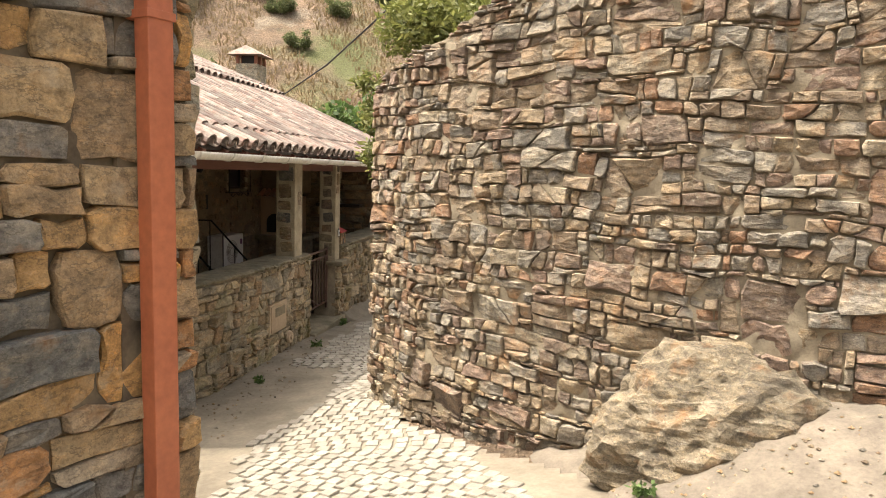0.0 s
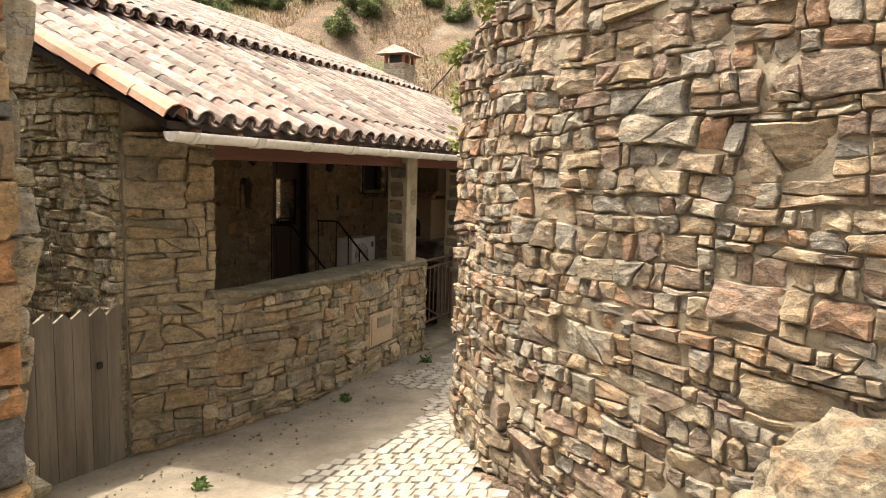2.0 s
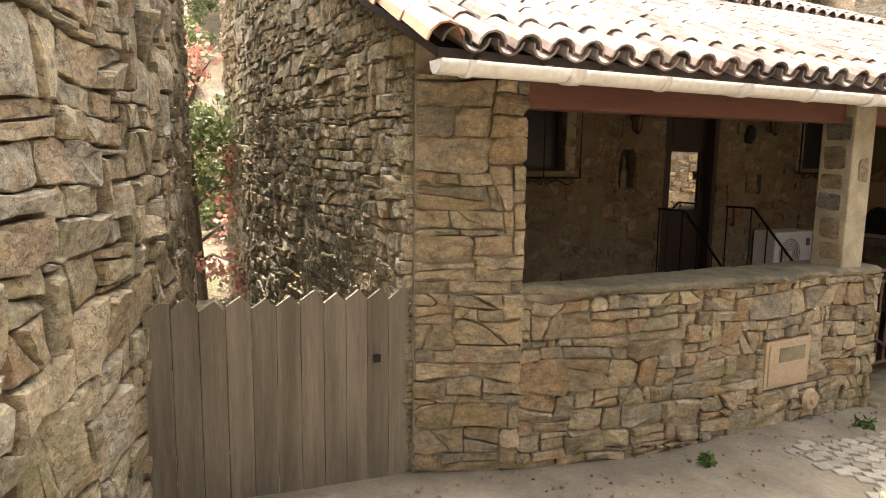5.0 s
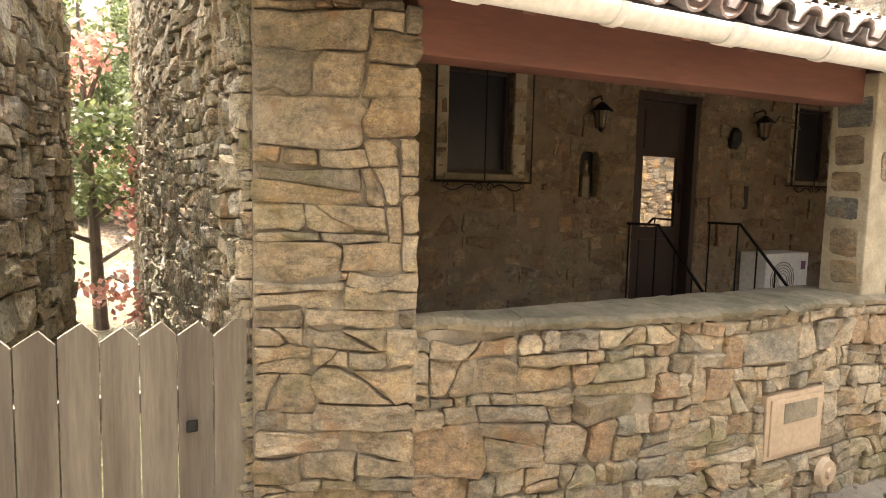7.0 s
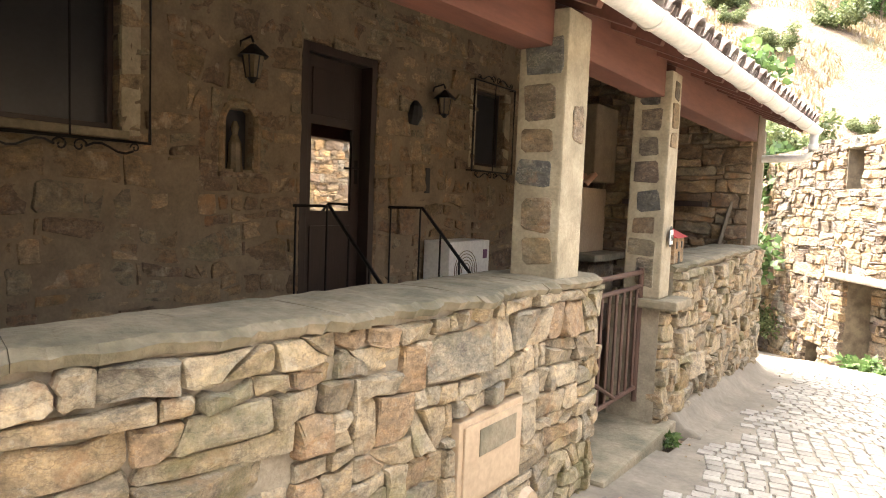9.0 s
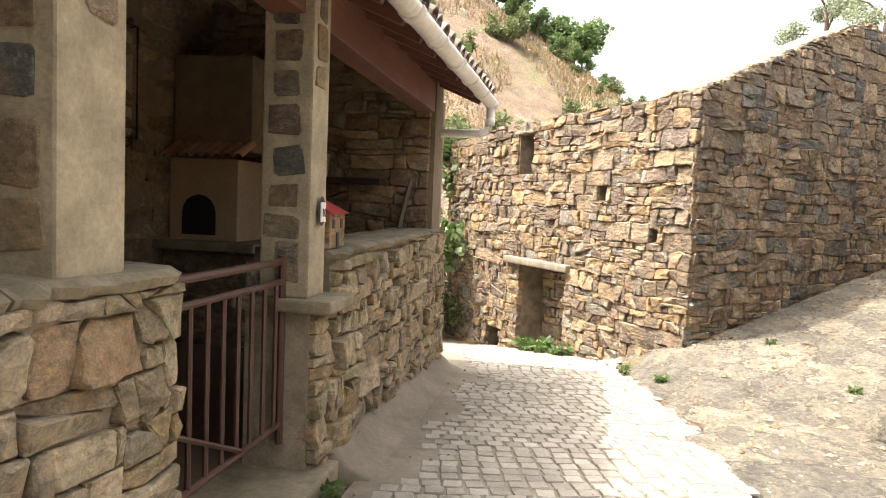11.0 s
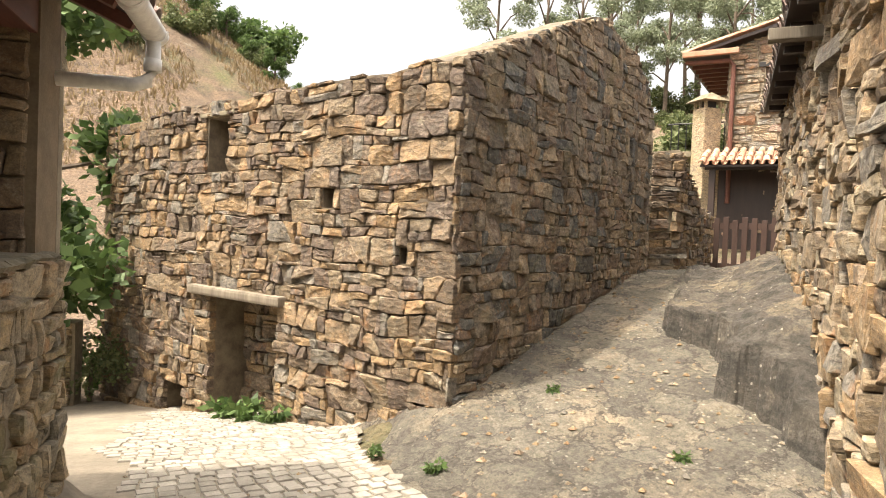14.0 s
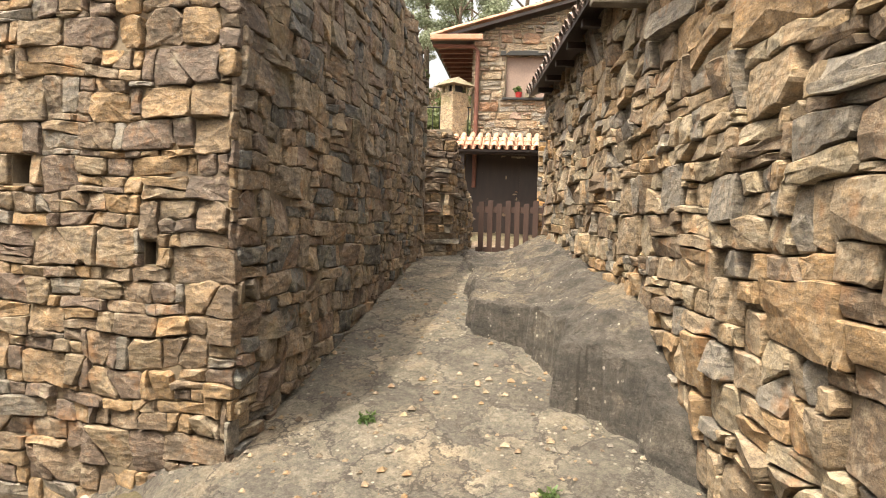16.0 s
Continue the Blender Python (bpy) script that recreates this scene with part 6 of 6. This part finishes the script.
# ---- plants ----
def foliage(name, clumps, count, leaf, mat, parent, seed, long=1.0, droop=0.0):
    """Many small leaves in uneven clumps (centre, radius)."""
    r = random.Random(seed)
    verts, faces = [], []
    weights = [c[1] ** 2 for c in clumps]
    for _ in range(count):
        c, rad = r.choices(clumps, weights)[0]
        d = Vector((r.gauss(0, 1), r.gauss(0, 1), r.gauss(0, 1))).normalized() * rad * (r.random() ** 0.45)
        p = Vector(c) + Vector((d.x, d.y, d.z * 0.8))
        a = Vector((r.gauss(0, 1), r.gauss(0, 1), r.gauss(0, 0.7) - droop)).normalized()
        b = a.cross(Vector((r.gauss(0, 1), r.gauss(0, 1), r.gauss(0, 1)))).normalized()
        l, w = leaf * long * r.uniform(0.6, 1.3), leaf * 0.5 * r.uniform(0.6, 1.2)
        k = len(verts)
        verts += [tuple(p), tuple(p + a * l * 0.5 + b * w), tuple(p + a * l), tuple(p + a * l * 0.5 - b * w)]
        faces.append((k, k + 1, k + 2, k + 3))
    ob = joined(name, verts, faces, mat, parent)
    return ob


def clumped(r, centre, spread, n, lo, hi):
    return [((centre[0] + r.uniform(-1, 1) * spread[0], centre[1] + r.uniform(-1, 1) * spread[1], centre[2] + r.uniform(-1, 1) * spread[2]), r.uniform(lo, hi)) for _ in range(n)]


def tree(label, height, spread, trunk, mat, leaves, leaf, seed, crown_from=0.35, long=1.0, droop=0.0, name="tree"):
    r = random.Random(seed)
    t = empty(name, label, "tree")
    lean = Vector((r.uniform(-0.1, 0.1), r.uniform(-0.1, 0.1), 1))
    part("trunk", tube([lean * (height * k / 5) for k in range(6)], [trunk * (1 - 0.16 * k) for k in range(6)], 8), M_BARK, t)
    clumps = []
    for k in range(9):
        z = height * (crown_from + (0.95 - crown_from) * k / 8)
        a = k * 2.4 + r.uniform(-0.4, 0.4)
        reach = spread * r.uniform(0.5, 1.0) * (1.15 - 0.5 * k / 8)
        base = lean * (z * 0.8)
        tip = Vector((base.x + reach * math.cos(a), base.y + reach * math.sin(a), z))
        part("limb", tube([base, base.lerp(tip, 0.5) + Vector((0, 0, 0.1 * height * 0.3)), tip], [trunk * 0.4, trunk * 0.25, trunk * 0.08], 5), M_BARK, t)
        clumps += clumped(r, tip, (spread * 0.25,) * 3, 3, spread * 0.18, spread * 0.4)
    foliage("crown", clumps, leaves, leaf, mat, t, seed, long, droop)
    return t


def shrub(label, size, mat, leaves, leaf, seed, long=1.0, name="shrub"):
    r = random.Random(seed)
    s = empty(name, label, "shrub")
    part("stem", tube([(0, 0, -0.2), (0.02, 0, size * 0.5)], [size * 0.05, size * 0.02], 6), M_BARK, s)
    foliage("leaves", clumped(r, (0, 0, size * 0.5), (size * 0.45, size * 0.45, size * 0.3), 9, size * 0.2, size * 0.42), leaves, leaf, mat, s, seed, long)
    return s


def set_at(ob, x, y, scale=1.0, turn=0.0, z=None):
    ob.matrix_basis = Matrix.Translation((x, y, land_height(x, y) - 0.1 if z is None else z)) @ Matrix.Rotation(turn, 4, "Z") @ Matrix.Scale(scale, 4)
    return ob


def spot_at(az, dist):
    return -2.0 + dist * math.sin(radians(az)), 10.0 + dist * math.cos(radians(az))


def scatter(thing, group, places, r, lo=0.7, hi=1.3):
    thing["group"] = group
    for k, (az, dist) in enumerate(places):
        x, y = spot_at(az, dist)
        sc = r.uniform(lo, hi)
        m = Matrix.Translation((x, y, land_height(x, y) - 0.15)) @ Matrix.Rotation(r.uniform(0, 6.28), 4, "Z") @ Matrix.Scale(sc, 4)
        if k == 0:
            thing.matrix_basis = m
        else:
            copy_thing(thing, m)


r = random.Random(5)
oak = tree("round green oak tree on the dry hillside", 4.2, 2.2, 0.22, M_LEAF, 9000, 0.15, 61, 0.25)
scatter(oak, "hillside oaks", [(-16, 50), (-13, 55), (-10, 52), (-7.5, 56), (-5, 52), (-3, 55), (-1, 53), (1, 50), (3.2, 54), (8.5, 60), (9.8, 62), (-30, 55), (-38, 57), (-50, 58), (-60, 52), (-72, 50), (22, 60), (28, 62)], r, 0.5, 0.85)
bush = shrub("olive-green broom shrub on the dry hillside", 1.5, M_OLIVE, 2600, 0.09, 62, 1.8)
scatter(bush, "hillside shrubs", [(r.uniform(-85, 6), r.uniform(26, 54)) for _ in range(80)] + [(r.uniform(-70, -14), r.uniform(42, 60)) for _ in range(60)] + [(r.uniform(-116, -98), r.uniform(16, 30)) for _ in range(18)] + [(r.uniform(15, 50), r.uniform(28, 54)) for _ in range(40)], r, 0.5, 1.6)
crest = shrub("rounded dark green bush on the crest of the hill", 3.6, M_LEAF, 3200, 0.24, 91, 1.4, "hill_bush")
scatter(crest, "crest bushes", [(-29 + 2.3 * k + r.uniform(-0.8, 0.8), r.uniform(56, 63)) for k in range(14)], r, 0.6, 1.15)
euca = tree("tall blue-green eucalyptus with a pale trunk", 13, 2.6, 0.22, M_EUCA, 8000, 0.14, 63, 0.35, 1.6, 0.6)
scatter(euca, "eucalyptus trees", [(24, 46), (27, 50), (29.5, 44), (32, 50), (34.5, 45), (37, 48), (39.5, 42), (42, 46), (45, 43), (48, 46), (20, 56), (30.5, 56), (36, 56), (41, 56)], r, 0.75, 1.2)
wood = tree("dense green hillside tree", 7, 3.0, 0.25, M_OLIVE, 9000, 0.19, 64, 0.15)
scatter(wood, "hillside trees", [(-104, 24), (-108, 27), (-112, 24), (-106, 33), (-110, 37), (-103, 40), (-114, 32), (-107, 45), (-78, 30), (-82, 36), (-86, 33), (-90, 40), (-80, 44), (-75, 40), (-95, 36), (-88, 48), (31, 50), (43, 52), (48, 50)], r, 0.7, 1.15)

red_tree = tree("shrubby tree with pink-red blossom behind the fence", 3.2, 1.1, 0.08, M_PINK, 1800, 0.08, 65, 0.2)
set_at(red_tree, -10.4, 4.25, 1.15, 0, -1.0)
foliage("green_leaves", clumped(random.Random(3), (0, 0, 1.9), (0.9, 0.9, 1.0), 14, 0.3, 0.65), 5200, 0.08, M_OLIVE, red_tree, 66)

fig = tree("broad-leaved green fig tree behind the house end", 3.4, 1.3, 0.1, M_LEAF, 9000, 0.10, 67, 0.15, 1.2)
set_at(fig, -5.3, 19.3, 1.6, 0.4, -2.1)

broom = empty("broom_bush", "yellow-green feathery bush growing behind the ruined wall", "shrub")
foliage("leaves", clumped(random.Random(9), (-0.45, 6.35, 2.85), (0.85, 0.4, 0.42), 26, 0.14, 0.36) + clumped(random.Random(10), (-1.62, 6.35, 1.95), (0.12, 0.15, 0.5), 10, 0.10, 0.2), 24000, 0.032, M_NEEDLE, broom, 68, 2.6)
part("stem", tube([(-0.6, 6.2, -0.4), (-0.55, 6.1, 1.2), (-0.5, 6.05, 2.4)], [0.05, 0.04, 0.015], 6), M_BARK, broom)
part("stem", tube([(-0.7, 6.3, -0.4), (-1.2, 6.25, 1.0), (-1.4, 6.2, 2.1)], [0.04, 0.03, 0.01], 6), M_BARK, broom)

weed = shrub("small green weed in a paving crack", 0.07, M_LEAF, 90, 0.022, 69, 1.8, "weed")
weed["category"] = "weed"
weed["group"] = "lane weeds"
for k, (x, y, sc) in enumerate([(1.3, 2.9, 1.5), (0.62, 3.45, 0.8), (1.7, 3.1, 1.3), (-2.7, 4.35, 0.8), (-2.85, 8.0, 0.9), (-2.9, 6.4, 0.8), (-0.95, 13.3, 0.9), (-1.25, 13.9, 0.8), (0.25, 14.05, 0.7), (-2.15, 16.2, 2.4), (-2.4, 16.55, 2.2), (-1.9, 15.9, 1.8), (-3.05, 9.7, 0.9), (0.55, 12.75, 0.7)]):
    m = Matrix.Translation((x, y, (dirt_height(x, y) if y < 3.6 and x > 0.4 else alley_height(x, y) if x > -1.0 and y > 10 else lane_height(x, y)) - 0.01)) @ Matrix.Rotation(k * 1.3, 4, "Z") @ Matrix.Scale(sc, 4)
    if k == 0:
        weed.matrix_basis = m
    else:
        copy_thing(weed, m)
climber = shrub("light green creeper at the barn foot", 0.9, M_OLIVE, 1500, 0.06, 70)
set_at(climber, -4.25, 19.0, 1.0, 0, -1.8)

stone_wall("wall_garden", "low rubble garden wall beyond the house", [(-8.5, 18.6), (-4.35, 18.6)], -2.6, -0.8, M_HOUSE, M_MORTAR, 0.4, RUBBLE, depth=0.05, seed=55, limit=60)
cable = tube([(-6.5, 14.0, 3.08), (-5.87, 14.0, 3.1), (-3.8, 11.0, 3.3), (-1.87, 8.0, 3.59), (1.5, 3.0, 4.4), (6.0, -4.0, 5.6)], 0.014, 6)
tagged(part("cable", cable, M_BLACK), "black overhead cable sagging from the house", "cable")

# dry grass on the hillside
def grass():
    r = random.Random(21)
    verts, faces = [], []
    for _ in range(60000):
        az = r.uniform(-85, 12) if r.random() < 0.8 else r.uniform(12, 60)
        x, y = spot_at(az, 20 + 38 * r.random() ** 0.8)
        if noise.noise((x * 0.16, y * 0.16, 4)) < -0.12:
            continue
        z, h = land_height(x, y) - 0.05, r.uniform(0.15, 0.5)
        a = r.uniform(0, 6.28)
        dx, dy = 0.07 * math.cos(a), 0.07 * math.sin(a)
        lx, ly = r.uniform(-0.15, 0.15), r.uniform(-0.15, 0.15)
        k = len(verts)
        verts += [(x - dx, y - dy, z), (x + dx, y + dy, z), (x + lx, y + ly, z + h)]
        faces.append((k, k + 1, k + 2))
    tagged(joined("dry_grass", verts, faces, M_STRAW), "tufts of dry straw-coloured grass on the hillside", "grass", "", "stuff")


grass()


# ---- loose grit and pebbles on the verges ----
def pebbles():
    r = random.Random(44)
    verts, faces = [], []
    for k in range(5200):
        zone = r.random()
        if zone < 0.45:
            x, y = r.uniform(0.1, 3.0), r.uniform(2.2, 4.6)
            if y > 4.4 - 0.48 * (x - 0.2) or x < 0.35 + 0.5 * abs(3.6 - y) - 0.2:
                continue
            z = dirt_height(x, y)
        elif zone < 0.80:
            x, y = r.uniform(-0.9, 2.6), r.uniform(11.0, 17.0)
            z = alley_height(x, y)
        else:
            x, y = (r.uniform(-3.5, -2.5), r.uniform(3.0, 8.5)) if r.random() < 0.6 else (r.uniform(-3.0, -1.2), r.uniform(9.0, 17.0))
            z = lane_height(x, y) + 0.012
        q = 0.004 + (0.034 if 0.45 < zone < 0.80 else 0.016) * r.random() ** 3
        b = len(verts)
        for dx, dy, dz in ((1, 0, 0.2), (0, 1, 0.25), (-1, 0, 0.15), (0, -1, 0.2), (0.1, 0.1, 0.8), (0, 0, -0.4)):
            verts.append((x + dx * q * r.uniform(0.7, 1.3), y + dy * q * r.uniform(0.7, 1.3), z + dz * q))
        for i in range(4):
            faces += [(b + i, b + (i + 1) % 4, b + 4), (b + (i + 1) % 4, b + i, b + 5)]
    tagged(joined("pebbles", verts, faces, M_CARVED), "loose pebbles and stone chips on the lane", "gravel", "", "stuff")


pebbles()

# dry creeper and lichen on the gable
M_CREEPER = leaf_material("dry_creeper", (0.05, 0.045, 0.03), (0.34, 0.31, 0.23))
creeper = empty("dry_creeper", "dry brown creeper clinging to the mossy gable wall", "creeper")
foliage("leaves", clumped(random.Random(31), (0, 0, 0), (0.95, 0.3, 0.75), 26, 0.12, 0.38), 5200, 0.022, M_CREEPER, creeper, 81, 1.6)
creeper.matrix_basis = Matrix.Translation((-5.15, 4.645, 0.45)) @ Matrix.Diagonal((1.0, 0.10, 1.0, 1.0))
for k in range(9):
    q = random.Random(200 + k)
    x, z, pts = -5.9 + 0.2 * k, -0.6, []
    for i in range(8):
        pts.append(((x + 5.15), (4.645 + 0.0 - 4.645) - 0.2, z - 0.45))
        x, z = x + q.uniform(-0.14, 0.14), z + q.uniform(0.14, 0.26)
    part("stem", tube(pts, [0.010 * (1 - 0.1 * i) for i in range(8)], 5), M_BARK, creeper)

# the pot plant on the far sill
foliage("plant", clumped(random.Random(12), pp + Vector((0, 0, 0.24)), (0.06, 0.06, 0.05), 5, 0.05, 0.09), 160, 0.05, M_LEAF, pot, 82)
